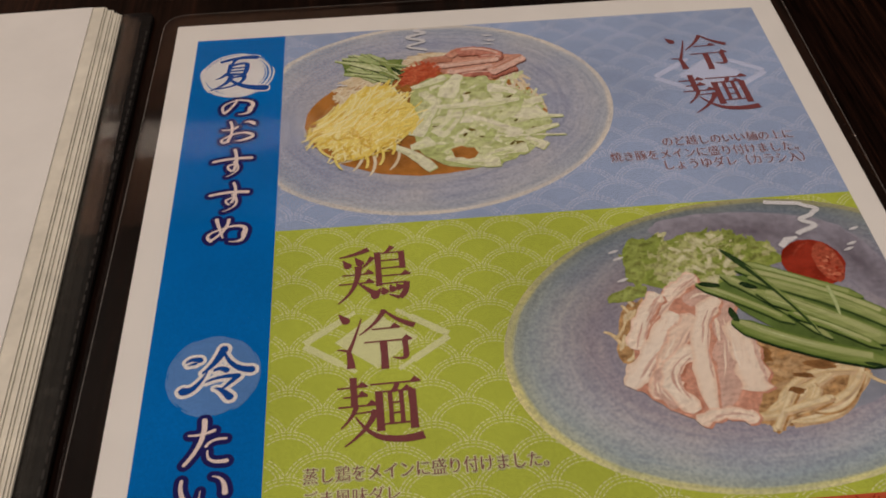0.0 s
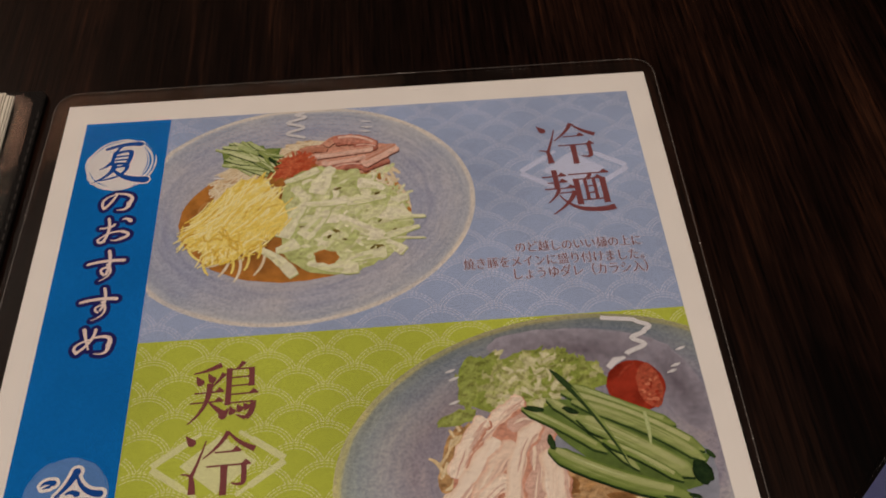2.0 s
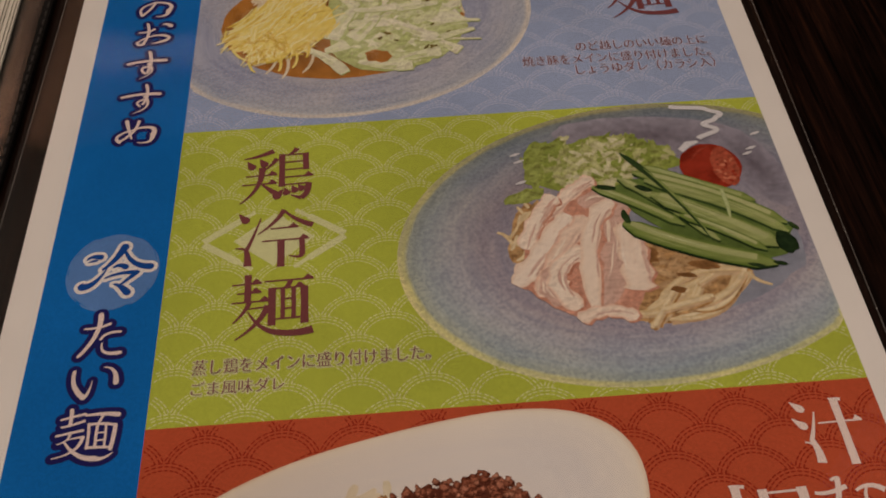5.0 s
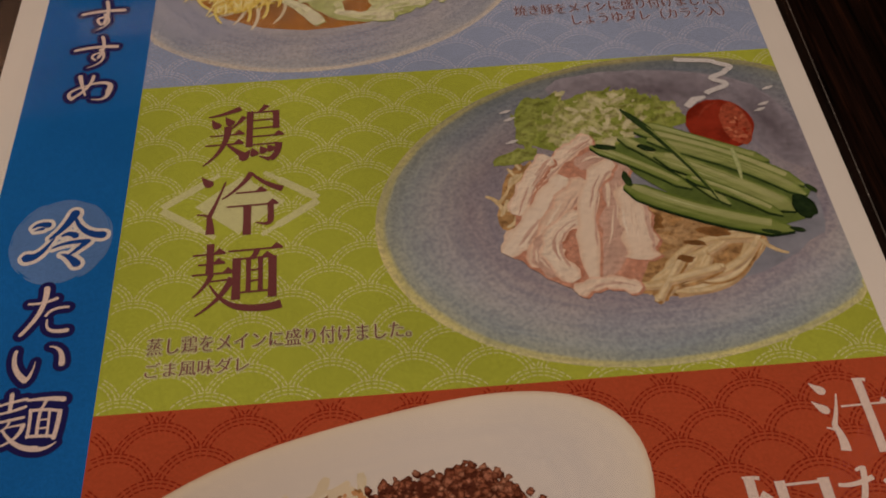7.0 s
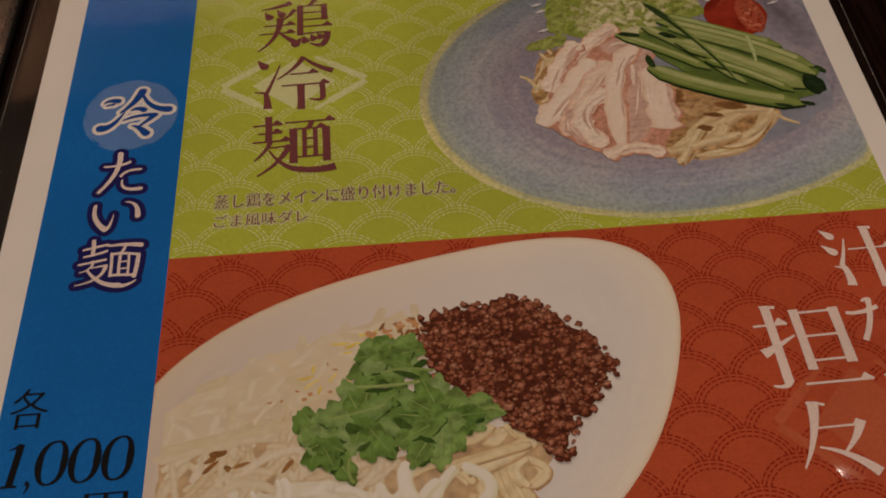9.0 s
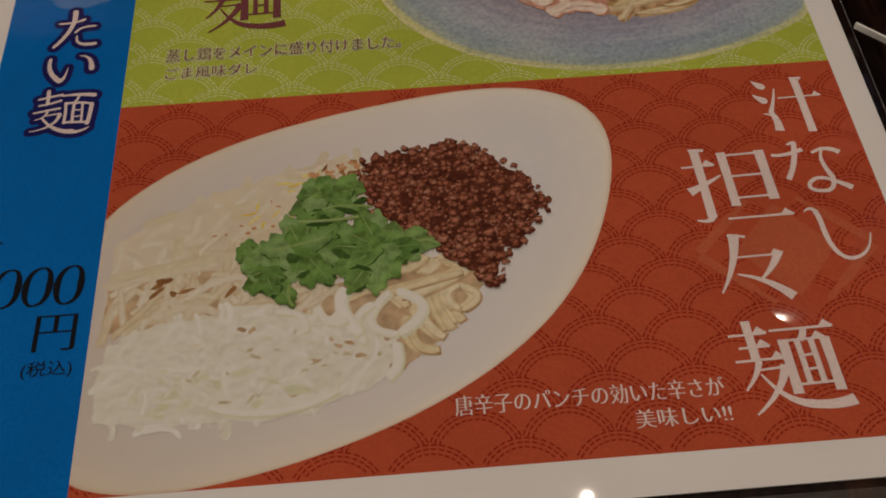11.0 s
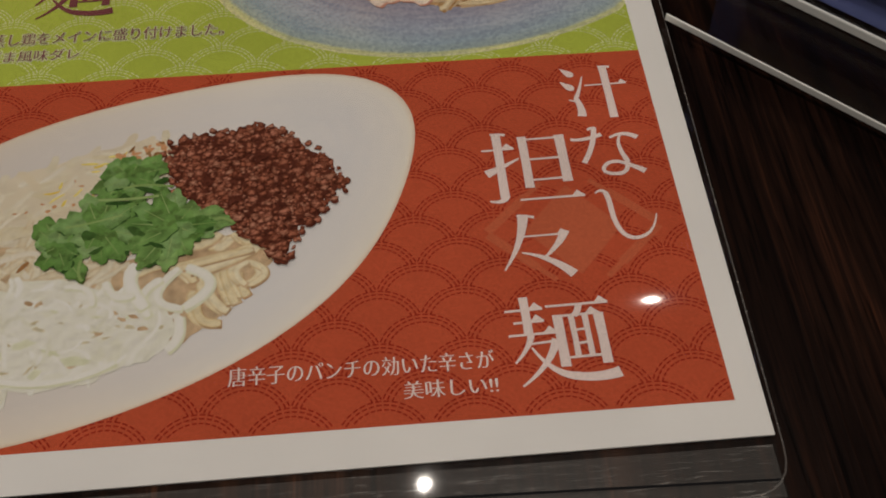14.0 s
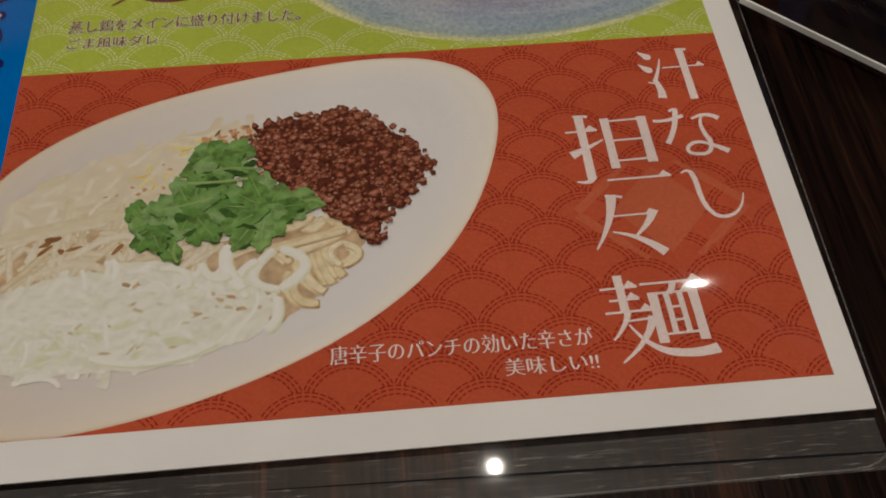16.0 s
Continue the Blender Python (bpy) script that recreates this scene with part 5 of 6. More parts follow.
patch(f, [(x + 0.06 * (111 - x), y + 0.06 * (61 - y)) for x, y in HEAP], 1, 0.9)
crumbs = []
while len(crumbs) < 900:
    x, y = random.uniform(90, 132), random.uniform(40, 80)
    if inside(HEAP, x, y):
        crumbs.append((x + random.gauss(0, 0.5), y + random.gauss(0, 0.5)))
for k, (x, y) in enumerate(sorted(crumbs, key=lambda p: -p[1] + random.uniform(-6, 6))):
    r = random.choice((0.45, 0.55, 0.7, 0.85, 1.1))
    if k % 2:
        f.blob(x + 0.2, y - 0.45, r * 1.15, r * 0.95, 0.0, 0.2, 9, 1)
    f.blob(x, y, r * random.uniform(0.9, 1.3), r * random.uniform(0.75, 1.0), random.random() * 3, 0.30, 11, 0 if random.random() < 0.8 else 2, random.choice((0, 3, 4)), 0.14)
for x, y, r in ((112.1, 68.6, 1.5), (118.0, 65.7, 1.1), (107.5, 57.4, 1.2), (113.7, 57.4, 1.0), (101.1, 62.4, 1.2), (104.0, 69.0, 0.9)):
    f.blob(x, y, r * 1.3, r * 0.8, 0.3, 0.35, 11, 3)
picture_part("minced_meat", f, [MEAT, MEAT_GAP, MEAT_LIGHT, MEAT_GAP], dish, "brown crumbled minced meat")
PARSLEY_SET = [PARSLEY, PARSLEY_DARK, PARSLEY_LIGHT, PARSLEY_MID, picture("pic_stalk", [(0.0, (0.24, 0.36, 0.11)), (1.0, (0.34, 0.46, 0.18))], (0.8, 0.85, 0.8), 0.1)]
LEAVES = [
    [(86.5, 60.0), (78.5, 58.5), (77.6, 62.0), (78.9, 66.4), (80.4, 69.6), (83.6, 70.6), (86.0, 69.6), (90.4, 70.0), (92.0, 67.3), (89.4, 64.6), (91.0, 62.8)],
    [(66.6, 53.0), (67.9, 54.9), (71.5, 54.3), (75.6, 50.0), (76.9, 44.8), (77.3, 39.6), (73.7, 42.4), (69.0, 43.2), (69.2, 46.5), (67.6, 49.7)],
    [(71.0, 53.3), (73.0, 55.6), (75.9, 60.4), (81.0, 60.2), (87.5, 58.4), (88.0, 49.2), (84.7, 44.3), (81.0, 43.6), (77.4, 45.4), (75.0, 49.0)],
    [(91.0, 61.6), (94.6, 60.2), (98.8, 56.6), (104.2, 54.6), (106.4, 51.6), (103.0, 48.9), (100.3, 48.6), (98.0, 44.2), (93.9, 40.9), (88.8, 42.0), (86.0, 46.3), (85.5, 52.7), (87.0, 57.0)],
]
for outline in LEAVES:
    f = Flat(f.z + GAP, FINE)
    n = len(outline)
    cx, cy = sum(p[0] for p in outline) / n, sum(p[1] for p in outline) / n
    frond(f, [(cx + 0.9 * (x - cx) + 0.3, cy + 0.9 * (y - cy) - 0.6) for x, y in outline], 1)
    frond(f, [(cx + 0.82 * (x - cx), cy + 0.82 * (y - cy)) for x, y in outline], 3)
    for k, (x, y) in enumerate(outline + outline[::2]):
        # a lobe with its own tone, and the vein that leads to it
        far = 0.70 if k < n else 0.36
        mx, my = cx + far * (x - cx), cy + far * (y - cy)
        a, reach = math.atan2(y - cy, x - cx), math.hypot(x - cx, y - cy)
        if k % 3 == 0:
            f.blob(mx + 0.2, my - 0.4, 0.34 * reach + 0.5, 2.0, a, 0.08, 24, 1, 5, 0.10)
        f.blob(mx, my, 0.34 * reach + 0.5, 2.1, a, 0.08, 28, random.choice((0, 0, 0, 2, 2, 3)), 5, 0.12)
        f.ribbon([(cx + 0.3 * (x - cx), cy + 0.3 * (y - cy)), (mx, my), (cx + 0.92 * (x - cx), cy + 0.92 * (y - cy))], [0.28, 0.22, 0.08], 4)
    picture_part("coriander_leaf", f, PARSLEY_SET, dish, "fresh green coriander leaf")
f = Flat(f.z + GAP, FINE)
for x, y, rx, ry, a in ((88.5, 61.5, 2.6, 0.8, -0.3), (77.5, 50.3, 1.6, 1.0, -0.4), (87.2, 50.5, 2.4, 0.9, -0.6), (91.5, 63.5, 1.4, 1.0, 0.4), (82.6, 58.3, 3.2, 0.5, 0.0), (79.5, 46.0, 1.5, 0.7, 0.6), (92.0, 46.5, 1.8, 0.5, -0.5)):
    f.blob(x, y, rx, ry, a, 0.25, 12, 1)
for x0, y0, x1, y1, x2, y2, w in ((78.5, 59.4, 84.7, 59.2, 91.2, 59.6, 0.7), (83.5, 62.0, 87.8, 62.8, 94.1, 61.9, 0.6), (103.4, 52.2, 105.1, 52.5, 107.2, 51.3, 0.8), (72.5, 52.5, 78.0, 53.5, 84.0, 55.0, 0.5), (76.8, 44.0, 76.6, 41.0, 77.6, 38.8, 0.7)):
    f.ribbon(bent(x0, y0, x1, y1, x2, y2, 8), w, 4)
picture_part("coriander_sprig", f, PARSLEY_SET, dish, "thin coriander stalks")
f = Flat(Z_FOOD, FINE)
for x, y in ((128.5, 78.2), (126.5, 79.2)):
    f.ribbon([(x - 1.2, y - 0.4), (x, y), (x + 1.2, y + 0.5)], [0.1, 0.5, 0.1])
tagged(picture_part("glint", f, WHITE, dish, "white gleams on the plate"), kind="stuff")


# ---- lettering ----

def outlined(name, text, place, fill, rim, parent, width, grow=0.0, shear=0.0, grow_y=0.0):
    """Characters with a rim in a second ink; width in millimetres."""
    outline_of(name + "_outline", text, place, Z_TEXT - 0.00009, width, rim, parent, shear)
    return letters(name, text, place, Z_TEXT + 0.00005, fill, parent, grow, grow_y, shear)


STROKES = {
    "冷": "d 2 95 15 79; c 31 85 21 47 14 30 2 6; c 14 32 17 18 17 4 6 11; c 0 35 8 35 15 31 2 4; c 61 98 52 76 28 57 8 2; c 60 98 75 78 99 68 3 9; h 44 66 80; h 34 45 94; v 59 46 0; v 86 46 20 8; c 86 22 86 11 69 18 8 2",
    "麺": "h 1 85 37; h 8 71 37; h 2 57 48; v 21 100 57 9; c 23 56 20 42 5 26 7 2; c 18 46 32 47 46 48 2 3; c 46 50 38 22 9 1 9 2; c 22 42 38 10 62 8 2 9; c 58 8.5 80 4 100 10 8 11; h 40 88 100; c 72 88 71 80 66 75 7 6; v 51 77 19 10; h 51 76 90; v 90 77 20 10; v 64 75 28 6; v 77 75 28 6; s 64 59 77; s 64 44 77; s 51 29 90",
    "鶏": "c 44 97 22 86 3 84 9 2; d 8 79 18 64; d 25 83 35 68; c 49 82 44 72 33 61 8 2; h 7 51 50; h 2 35 50; c 29 66 31 26 1 1 10 2; c 30 34 40 24 52 14 3 10; c 77 100 74 94 66 88 9 3; v 57 90 28 9; s 57 88 92; v 90 90 58 9; s 57 74 88; s 57 60 88; h 57 46 100; s 57 32 94; c 94 33 94 12 84 6 9 8; c 84 6 78 8 70 12 7 2; d 59 24 47 7; d 61 26 66 13; d 71 29 78 17; d 80 30 88 21",
    "汁": "d 4 97 22 82; d 0 72 19 56; c 35 80 28 55 19 38 2 7; c 19 40 26 22 23 5 7 13; c 8 36 14 35 20 32 2 4; h 36 63 100; v 70 99 0 12; c 62 98 72 98 80 96 2 5",
    "担": "h 1 76 35; v 19 100 8 10; c 12 99 20 99 28 97 2 4; c 20 12 19 0 3 5 9 2; c 3 42 14 47 39 62 11 2; v 46 93 20 10; s 46 89 86; v 86 93 26 11; s 46 60 86; s 46 31 86; h 34 5 100",
    "々": "c 34 99 30 58 2 18 14 2; h 28 66 86; c 84 72 74 50 54 34 12 3; c 26 42 62 34 86 7 2 13; c 26 97 36 97 48 94 3 4",
    "な": "c 1 75 18 70 47 82 5 7; c 28 92 36 98 40 94 4 6; c 38 96 34 60 14 28 8 8; c 58 74 80 88 98 72 4 9; c 76 80 62 66 76 28 3 8; c 76 30 76 2 56 4 7 6; c 56 4 34 6 42 20 6 6; c 42 20 54 34 74 22 6 6; c 74 22 88 14 98 6 6 10",
    "1,000": "c 12 98 10 50 8 3 8 8; c 3 86 8 88 12 98 1 4; c 2 2 8 3 14 2 3 3; c 20 8 25 6 20 -16 6 1; c 40 99 29 96 28 48 2.0 8.5; c 28 48 28 2 36 1 8.5 2.0; c 40 99 48 98 47 52 2.0 8.5; c 47 52 47 4 36 1 8.5 2.0; c 65 99 54 96 53 48 2.0 8.5; c 53 48 53 2 61 1 8.5 2.0; c 65 99 73 98 72 52 2.0 8.5; c 72 52 72 4 61 1 8.5 2.0; c 90 99 79 96 78 48 2.0 8.5; c 78 48 78 2 86 1 8.5 2.0; c 90 99 98 98 97 52 2.0 8.5; c 97 52 97 4 86 1 8.5 2.0",
    "し": "c 2 94 14 104 22 92 3 8; c 20 94 24 84 24 66 9 9; c 24 67 24 8 54 5 9 7; c 54 5 88 6 99 48 7 2",
}


def brushed(text, place, material, parent, name="character", label=""):
    """A printed character of thin bars, thick stems and tapering sweeps, in the rectangle place."""
    x0, x1, y0, y1 = place
    sx, sy = (x1 - x0) / 100, (y1 - y0) / 100
    em = (x1 - x0 + y1 - y0) / 200
    f = Flat(Z_TEXT, 1.0e-6)

    def at(x, y):
        return x0 + x * sx, y0 + y * sy

    for item in STROKES[text].split("; "):
        kind, *numbers = item.split()
        n = [float(v) for v in numbers]
        if kind in "hs":
            a, y, b = n
            f.ribbon([at(a, y - 0.6), at((a + b) / 2, y), at(b, y + 0.6)], [2.6 * em, 2.6 * em, 3.0 * em])
            if kind == "h":
                p, q, r, u = at(b - 13, y + 1.0), at(b - 7, y + 8.5), at(b + 1, y + 1.2), at(b - 1, y - 0.4)
                f._put([p, q, r, u], [(0, 0)] * 4, [(3, 2, 1, 0)], 0)
        elif kind == "v":
            x, a, b = n[:3]
            w = n[3] if len(n) > 3 else 10
            f.ribbon([at(x - 1, a), at(x - 0.3, (a + b) / 2), at(x, b)], [w * em, w * 0.92 * em, w * em])
        elif kind == "d":
            a, b, c, d = n
            f.ribbon([at(a + (c - a) * k / 6, b + (d - b) * k / 6 - 3 * math.sin(k / 6 * 3.14) * 0.4) for k in range(7)], [w * em for w in (1.0, 4, 7, 10, 12, 11, 5)])
        else:
            a, b, c, d, e, g, w0, w1 = n
            line, ws = [], []
            for k in range(13):
                u = k / 12
                line.append(at(a * (1 - u) ** 2 + 2 * c * u * (1 - u) + e * u * u, b * (1 - u) ** 2 + 2 * d * u * (1 - u) + g * u * u))
                ws.append((w0 + (w1 - w0) * u) * em)
            f.ribbon(line, ws)
    return part(name, f.mesh(name), material, parent, label)


def seal(cx, cy, rx, ry, material, label):
    """A brushed round seal with ragged bristle marks at its rim."""
    f = Flat(Z_MARK, 4e-7)
    f.blob(cx, cy, rx, ry, 0.0, 0.015, 40)
    for k in range(16):
        a = random.uniform(2.0, 6.6)
        line = [(cx + (rx + 0.25) * math.cos(a + s * 0.09), cy + (ry + 0.25) * math.sin(a + s * 0.09)) for s in range(7)]
        f.ribbon(line, [0.1, 0.5, 0.6, 0.6, 0.5, 0.3, 0.1])
    return part("seal", f.mesh("seal"), material, band, label)


seal(22.6, 266.4, 11.8, 11.9, SEAL_WHITE, "white brushed round seal")
arcs = Flat(Z_MARK + 0.00003, 4e-7)
for r, a0, a1, w in ((0.97, -1.0, 1.3, 0.55), (0.86, -0.9, 0.8, 0.7), (0.78, -0.7, 0.5, 0.35), (0.93, 1.5, 2.9, 0.3), (0.90, 3.4, 4.4, 0.35)):
    arcs.ribbon([(22.6 + 11.8 * r * math.cos(a0 + (a1 - a0) * k / 14), 266.4 + 11.9 * r * math.sin(a0 + (a1 - a0) * k / 14)) for k in range(15)], [w * math.sin(0.15 + 2.8 * k / 14) for k in range(15)])
part("brush_ring", arcs.mesh("brush_ring"), BAND, band, "blue gaps between the brush strokes")
BRUSH = {
    "夏": ((13.9, 31.9, 258.0, 275.5), "17 90 51 105 81 100 0.6 1.0; 45 97 38 87 35 75 0.6 0.4; 34 78 33 66 31 50 0.7 0.6; 35 75 53 85 65 81 0.6 0.6; 65 79 67 62 59 42 0.8 0.7; 34 67 46 68 61 69 0.4 0.4; 33 57 45 59 60 59 0.4 0.4; 29 47 42 50 58 47 0.6 0.6; 28 50 22 40 10 35 0.7 0.2; 37 40 34 17 0 0 1.0 0.2; 42 38 53 42 63 40 0.4 0.6; 62 39 61 11 13 5 0.7 0.3; 33 37 55 3 100 1 0.4 1.4"),
    "の": ((19.8, 27.9, 244.9, 252.3), "44 96 31 51 1 12 0.6 0.7; 0 12 -32 70 40 96 0.7 0.4; 40 100 135 94 100 36 0.5 1.1; 100 38 103 -5 54 0 1.3 0.2"),
    "お": ((19.8, 29.4, 231.6, 241.3), "1 58 34 55 48 72 0.5 0.7; 24 100 41 50 20 2 0.7 0.7; 21 0 2 -12 0 8 0.8 0.6; 0 8 36 46 77 40 0.4 0.6; 77 40 125 24 73 6 0.8 0.8; 74 7 62 -1 44 3 0.7 0.2; 73 93 86 101 100 85 0.3 1.1"),
    "す": ((18.2, 29.5, 215.3, 227.4), "0 58 47 70 100 66 0.7 0.9; 54 100 67 58 56 22 0.8 0.7; 55 45 27 41 50 19 0.6 0.6; 55 54 86 23 38 0 0.7 0.2"),
    "す.": ((18.3, 29.2, 200.3, 212.3), "0 59 49 71 100 65 0.7 0.9; 61 100 76 61 59 31 0.7 0.6; 59 47 32 37 53 24 0.5 0.5; 62 57 91 18 38 0 0.8 0.2"),
    "め": ((19.8, 29.1, 188.1, 197.0), "14 100 22 64 37 19 0.9 0.4; 51 98 50 45 0 6 0.7 0.6; 2 6 -31 37 43 60 0.8 0.4; 42 63 118 81 100 30 0.5 1.2; 100 33 104 -12 57 0 1.1 0.2"),
    "冷": ((17.5, 33.7, 135.0, 149.8), "0 76 6 85 20 80 0.3 1.0; 3 70 8 72 14 73 0.2 0.5; 33 53 17 14 0 17 0.2 1.4; 56 100 46 70 27 52 1.3 0.4; 57 93 69 55 100 53 0.4 1.2; 44 56 52 63 62 55 0.4 1.0; 33 33 52 45 81 42 0.3 0.8; 80 41 65 24 57 16 0.8 0.3; 47 19 56 19 70 0 0.2 1.2"),
    "た": ((19.7, 29.4, 116.6, 128.5), "5 67 39 65 65 76 0.4 0.6; 39 100 48 49 0 0 1.0 0.6; 48 39 57 57 94 55 0.5 0.5; 53 29 49 -2 100 4 0.3 0.8"),
    "い": ((19.6, 29.6, 105.2, 113.2), "0 91 -5 36 30 1 0.6 1.0; 29 0 41 3 45 55 0.9 0.1; 69 100 99 97 100 45 0.2 1.0"),
    "麺": ((18.0, 31.3, 89.4, 102.1), "5 81 18 85 44 90 0.4 0.5; 20 100 22 82 21 69 0.7 0.6; 8 66 27 69 44 76 0.4 0.5; 1 49 21 53 44 57 0.4 0.5; 23 54 27 39 5 32 0.5 0.2; 20 40 33 43 46 44 0.2 0.4; 46 43 43 11 0 5 0.7 0.2; 17 35 40 0 71 0 0.4 1.0; 68 0 85 -5 99 9 0.9 0.2; 46 87 76 90 100 85 0.4 0.9; 74 84 72 76 68 69 0.5 0.4; 53 69 56 46 55 21 0.5 0.5; 54 68 78 70 97 64 0.5 0.5; 98 64 98 38 95 17 0.7 0.7; 68 67 67 44 69 22 0.5 0.5; 82 66 84 42 84 20 0.4 0.4; 68 50 76 51 83 50 0.3 0.3; 69 35 76 35 83 36 0.3 0.3; 55 22 76 22 95 20 0.5 0.5"),
}


def calligraphy(text, fill, rim, parent, width, bold=1.35):
    """A brush-written character with a rim in a second ink; widths in millimetres."""
    (x0, x1, y0, y1), strokes = BRUSH[text]
    under, over = Flat(Z_TEXT - 0.00009, 4e-7), Flat(Z_TEXT, 4e-7)
    for item in strokes.split("; "):
        a, b, c, d, e, g, w0, w1 = [float(v) for v in item.split()]
        line, ws = [], []
        for k in range(15):
            u = k / 14
            x, y = a * (1 - u) ** 2 + 2 * c * u * (1 - u) + e * u * u, b * (1 - u) ** 2 + 2 * d * u * (1 - u) + g * u * u
            line.append((x0 + x * (x1 - x0) / 100, y0 + y * (y1 - y0) / 100))
            ws.append(bold * (w0 + (w1 - w0) * u))
        for flat, more in ((under, 2 * width), (over, 0.0)):
            flat.ribbon(line, [w + more for w in ws])
            for (x, y), w in ((line[0], ws[0]), (line[-1], ws[-1])):
                flat.blob(x, y, (w + more) / 2, (w + more) / 2, 0.0, 0.02, 12)
    part("character_outline", under.mesh("character_outline"), rim, parent)
    return part("character", over.mesh("character"), fill, parent)


calligraphy("夏", ROYAL, WHITE, band, 0.5, 2.1)
for text in ("の", "お", "す", "す.", "め", "た", "い", "麺"):
    calligraphy(text, BLUSH, NAVY, band, 1.25)
seal(24.4, 142.1, 11.1, 12.1, SEAL_BLUE, "pale blue brushed round seal")
calligraphy("冷", ROYAL, WHITE, band, 0.95, 1.7)
letters("character", "各", (9.7, 17.2, 55.8, 65.2), Z_TEXT, BLACK, band, 0.004, -0.014)
brushed("1,000", (10.2, 35.4, 43.6, 52.8), BLACK, band, "price", "black price numerals")
letters("character", "円", (27.0, 35.0, 32.9, 41.4), Z_TEXT, BLACK, band, 0.010, -0.020)
letters("small_print", "(税込)", (25.6, 35.3, 27.2, 31.0), Z_TEXT, BLACK, band)


def diamond_mark(cx, cy, w, h, material, parent):
    """A pale lozenge crest behind a heading: an open outline with a filled lozenge in its middle."""
    f = Flat(Z_MARK, 1e-6)
    f._put([(cx - 0.56 * w, cy), (cx, cy - 0.66 * h), (cx + 0.56 * w, cy), (cx, cy + 0.66 * h)], [(0, 0)] * 4, [(0, 1, 2, 3)], 0)
    for sx, sy in ((1, 1), (1, -1), (-1, 1), (-1, -1)):
        f.ribbon([(cx + sx * (w - 0.6), cy + sy * 0.4), (cx + sx * 0.47 * w, cy + sy * 0.53 * h)], 2.0)
        f.ribbon([(cx + sx * 0.28 * w, cy + sy * 0.72 * h), (cx + sx * 0.62 * w, cy + sy * 0.38 * h)], 1.2)
    return part("crest", f.mesh("crest"), material, parent, "pale lozenge crest")


diamond_mark(177.2, 250.2, 18.6, 12.5, MARK_PALE, panels[0])
diamond_mark(64.8, 149.2, 18.8, 13.4, MARK_LIME, panels[1])
diamond_mark(178.0, 44.5, 18.6, 17.5, MARK_RUST, panels[2])
for text, place, ink_used, n in (("冷", (166.6, 187.0, 252.6, 272.6), PLUM, 0), ("麺", (165.8, 188.4, 230.4, 250.2), PLUM, 0),
                                 ("鶏", (55.0, 74.6, 161.8, 181.8), PLUM, 1), ("冷", (54.9, 74.9, 139.8, 159.4), PLUM, 1), ("麺", (54.6, 75.0, 118.0, 137.8), PLUM, 1),
                                 ("汁", (181.4, 196.8, 74.6, 91.2), BLUSH, 2), ("な", (181.0, 196.4, 57.6, 72.4), BLUSH, 2), ("し", (183.8, 196.2, 40.2, 54.0), BLUSH, 2),
                                 ("担", (160.8, 181.8, 51.8, 71.8), BLUSH, 2), ("々", (162.2, 178.8, 31.8, 48.9), BLUSH, 2), ("麺", (161.0, 181.8, 8.3, 28.2), BLUSH, 2)):
    brushed(text, place, ink_used, panels[n])
for text, place, n in (("のど越しのいい麺の上に", (153.8, 193.8, 215.6, 219.9), 0), ("焼き豚をメインに盛り付けました。", (136.9, 193.6, 210.0, 214.4), 0), ("しょうゆダレ（カラシ入）", (152.3, 194.0, 204.9, 209.6), 0),
                       ("蒸し鶏をメインに盛り付けました。", (47.0, 102.6, 108.9, 113.2), 1), ("ごま風味ダレ", (47.2, 68.6, 103.4, 107.2), 1)):
    outlined("text_line", text, place, TEXT_PLUM, MARK_PALE if n == 0 else MARK_LIME, panels[n], 0.30, 0.010, 0.0, -0.016)
for text, place in (("唐辛子のパンチの効いた辛さが", (107.6, 158.0, 12.8, 17.0)), ("美味しい!!", (140.4, 158.2, 7.6, 11.4))):
    letters("text_line", text, place, Z_TEXT, BLUSH, panels[2], 0.016, -0.014)


# ---- menu book with page sleeves ----
book = tagged(new("menu_book"), "thick menu book of plastic page sleeves in black leather", "menu book")
part("cover", prism(rounded([(-235 * MM, -30 * MM), (-11.5 * MM, -30 * MM), (-9.0 * MM, 306 * MM), (-235 * MM, 306 * MM)], 4 * MM), TABLE_Z, TABLE_Z + 0.0022, 0.0007), LEATHER, book, "black leather cover")
SHEETS = [(12.9, 299.6, 0), (14.0, 300.8, 0), (16.2, 301.8, 0), (18.9, 299.6, 1), (19.3, 299.0, 1), (19.9, 298.4, 1), (20.9, 298.9, 1), (21.4, 297.9, 1), (22.7, 298.2, 1), (23.2, 297.4, 1), (26.9, 296.4, 1)]
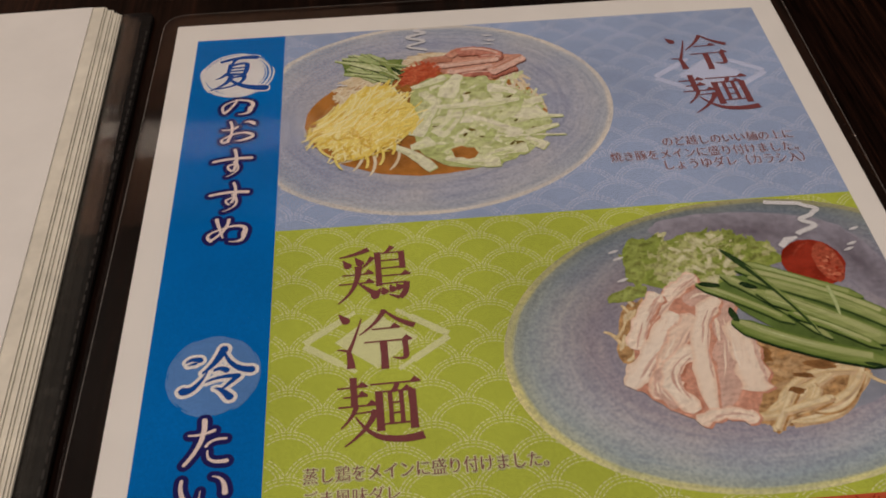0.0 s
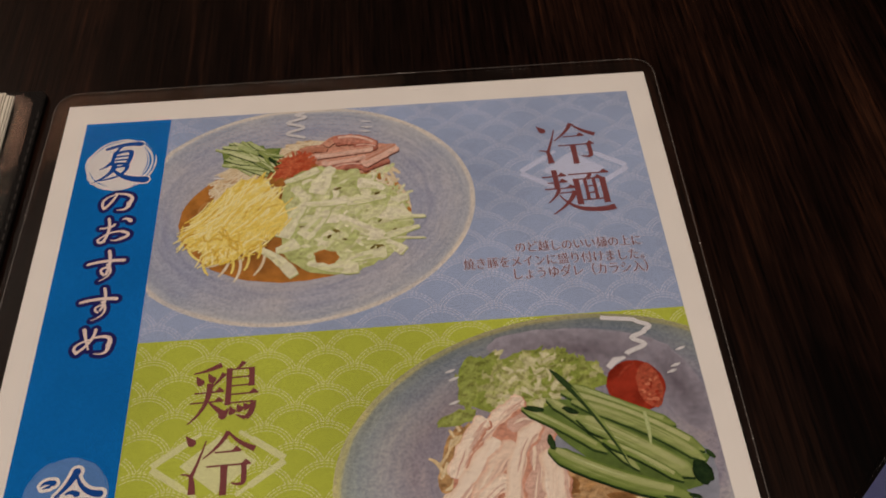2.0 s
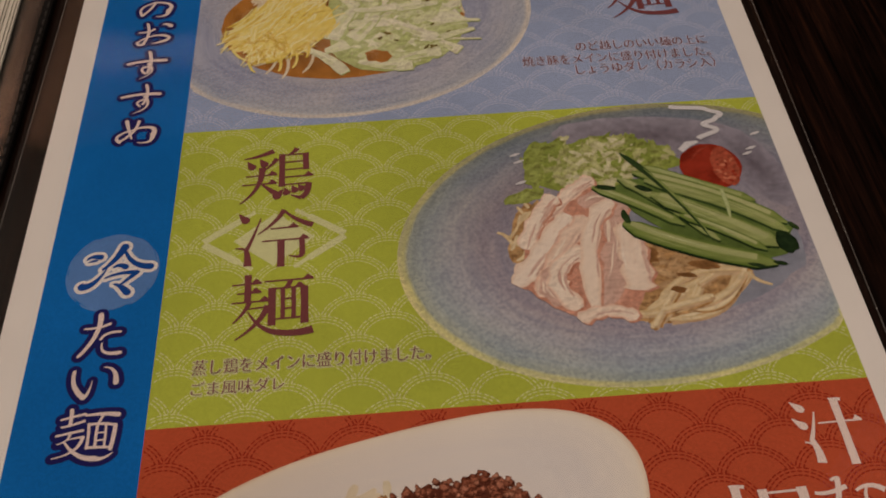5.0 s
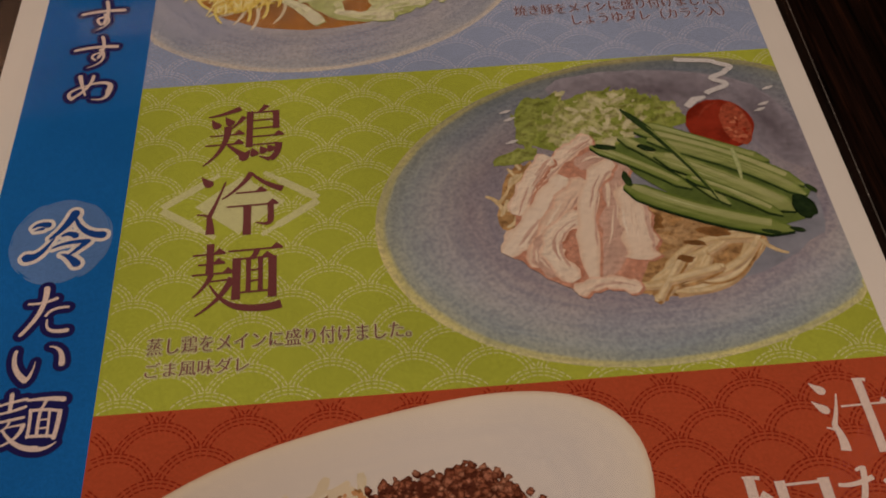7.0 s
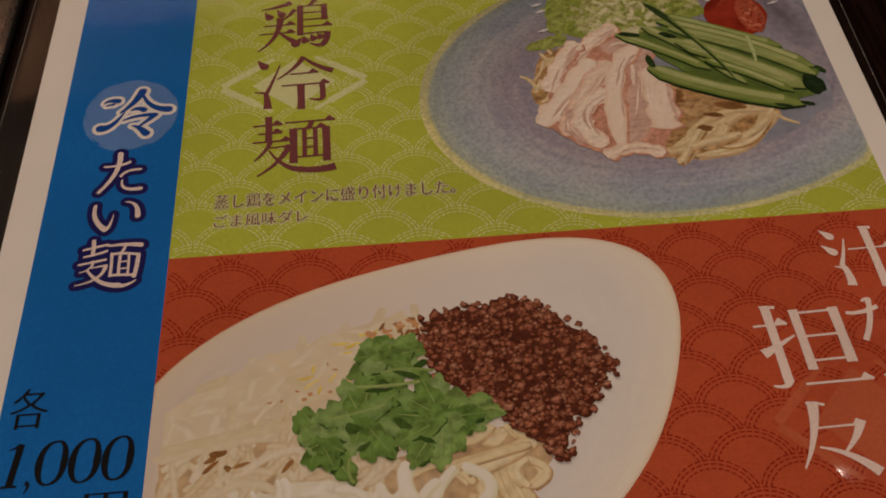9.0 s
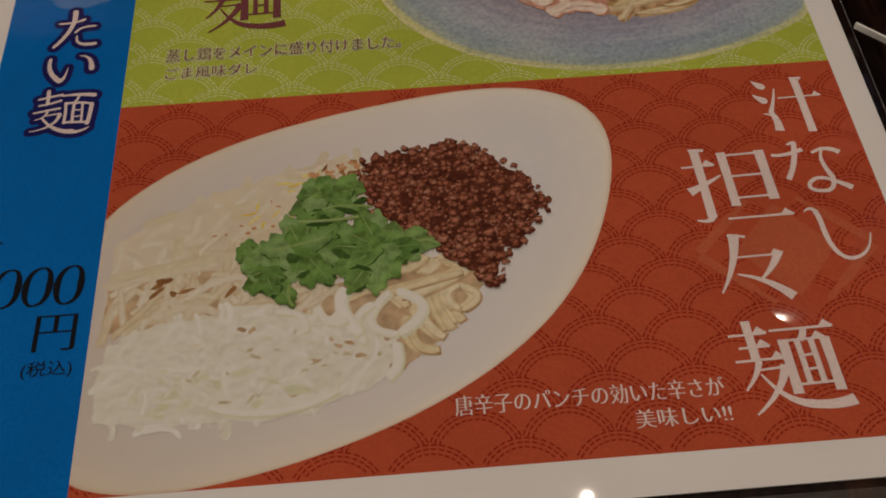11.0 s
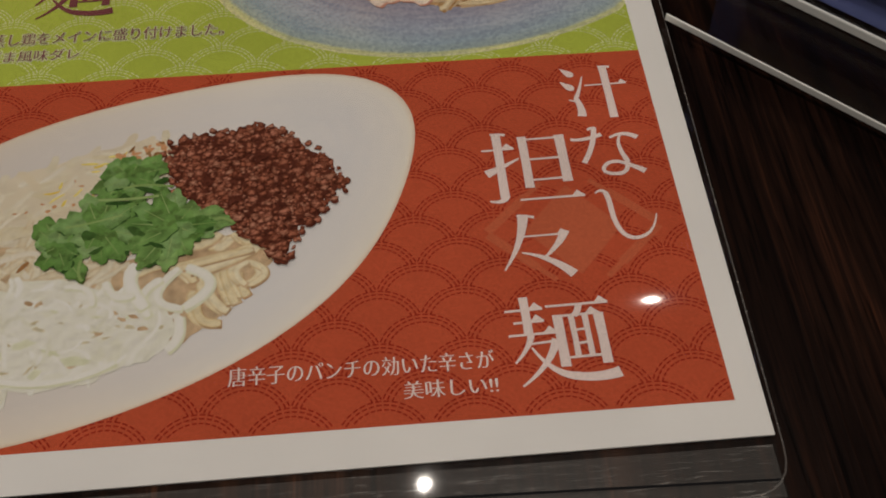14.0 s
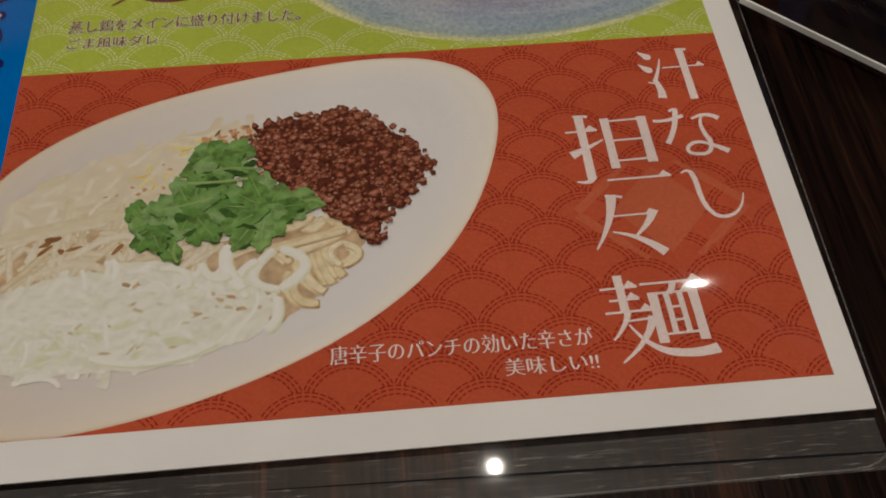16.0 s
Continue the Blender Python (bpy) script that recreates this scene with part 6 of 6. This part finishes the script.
for n, (edge, top, solid) in enumerate(SHEETS):
    z = TABLE_Z + 0.0024 + n * 0.0008
    line = [(-232 * MM, -20 * MM), ((-edge + 4.5) * MM, -20 * MM), (-edge * MM, top * MM), (-232 * MM, (top - 6) * MM)]
    last = n == len(SHEETS) - 1
    page = part("page" if solid else "page_sleeve", prism(line, z, z + (0.00078 if solid else 0.0003)), (PAPER if last else PAGE_EDGE) if solid else SLEEVE, book, "blank white top page" if last else ("cream paper page" if solid else "clear plastic page sleeve"))
    if not solid:
        page.visible_shadow = False

stitch_bm = bmesh.new()
bmesh.ops.create_cube(stitch_bm, size=1, matrix=Matrix.Diagonal((0.0006, 0.0026, 0.0003, 1)))
bmesh.ops.bevel(stitch_bm, geom=stitch_bm.edges[:], offset=0.0001, segments=1, affect="EDGES")
stitch_mesh = bpy.data.meshes.new("stitch")
stitch_bm.to_mesh(stitch_mesh)
stitch_bm.free()
stitch_mesh.materials.append(THREAD)
cover = next(o for o in book.children if o.name.startswith("cover"))
for k in range(72):
    y = (-20 + 4.4 * k) * MM
    stitch = new("stitch", stitch_mesh)
    stitch.parent = cover
    stitch.matrix_basis = pose((-12.6 + 2.5 * (y / MM + 30) / 336) * MM, y, TABLE_Z + 0.0023)

# ---- acrylic card stand ----
stand = tagged(new("card_stand"), "clear acrylic card stand with a blue printed card", "card stand")
stand.matrix_world = pose(209.9 * MM, 103.9 * MM, 0.0038, 0, 0, -44.5)
part("base_plate", box(0, 0.10, 0, 0.05, 0.0002, 0.0026, 0.0002), ACRYLIC, stand, "clear acrylic base plate").visible_shadow = False
part("front_edge", box(0, 0.10, -0.0006, 0, 0.0011, 0.0029, 0.0002), ACRYLIC_EDGE, stand, "front edge of the clear base, near-white for its caught light")
part("panel", box(0.001, 0.10, 0.0225, 0.0245, 0.0028, 0.15, 0.0002), ACRYLIC, stand, "upright clear acrylic panel").visible_shadow = False
part("panel_edge", box(0.001, 0.10, 0.0215, 0.0224, 0.0028, 0.0052, 0.0003), ACRYLIC_EDGE, stand, "lower edge of the clear panel, near-white for its caught light")
card = part("card", box(0.002, 0.10, 0.0247, 0.0253, 0.0052, 0.148), CARD_BLUE, stand, "blue printed card")
part("card_print", box(0.012, 0.10, 0.02255, 0.0226, 0.016, 0.13), CARD_GREY, card, "grey printed area")
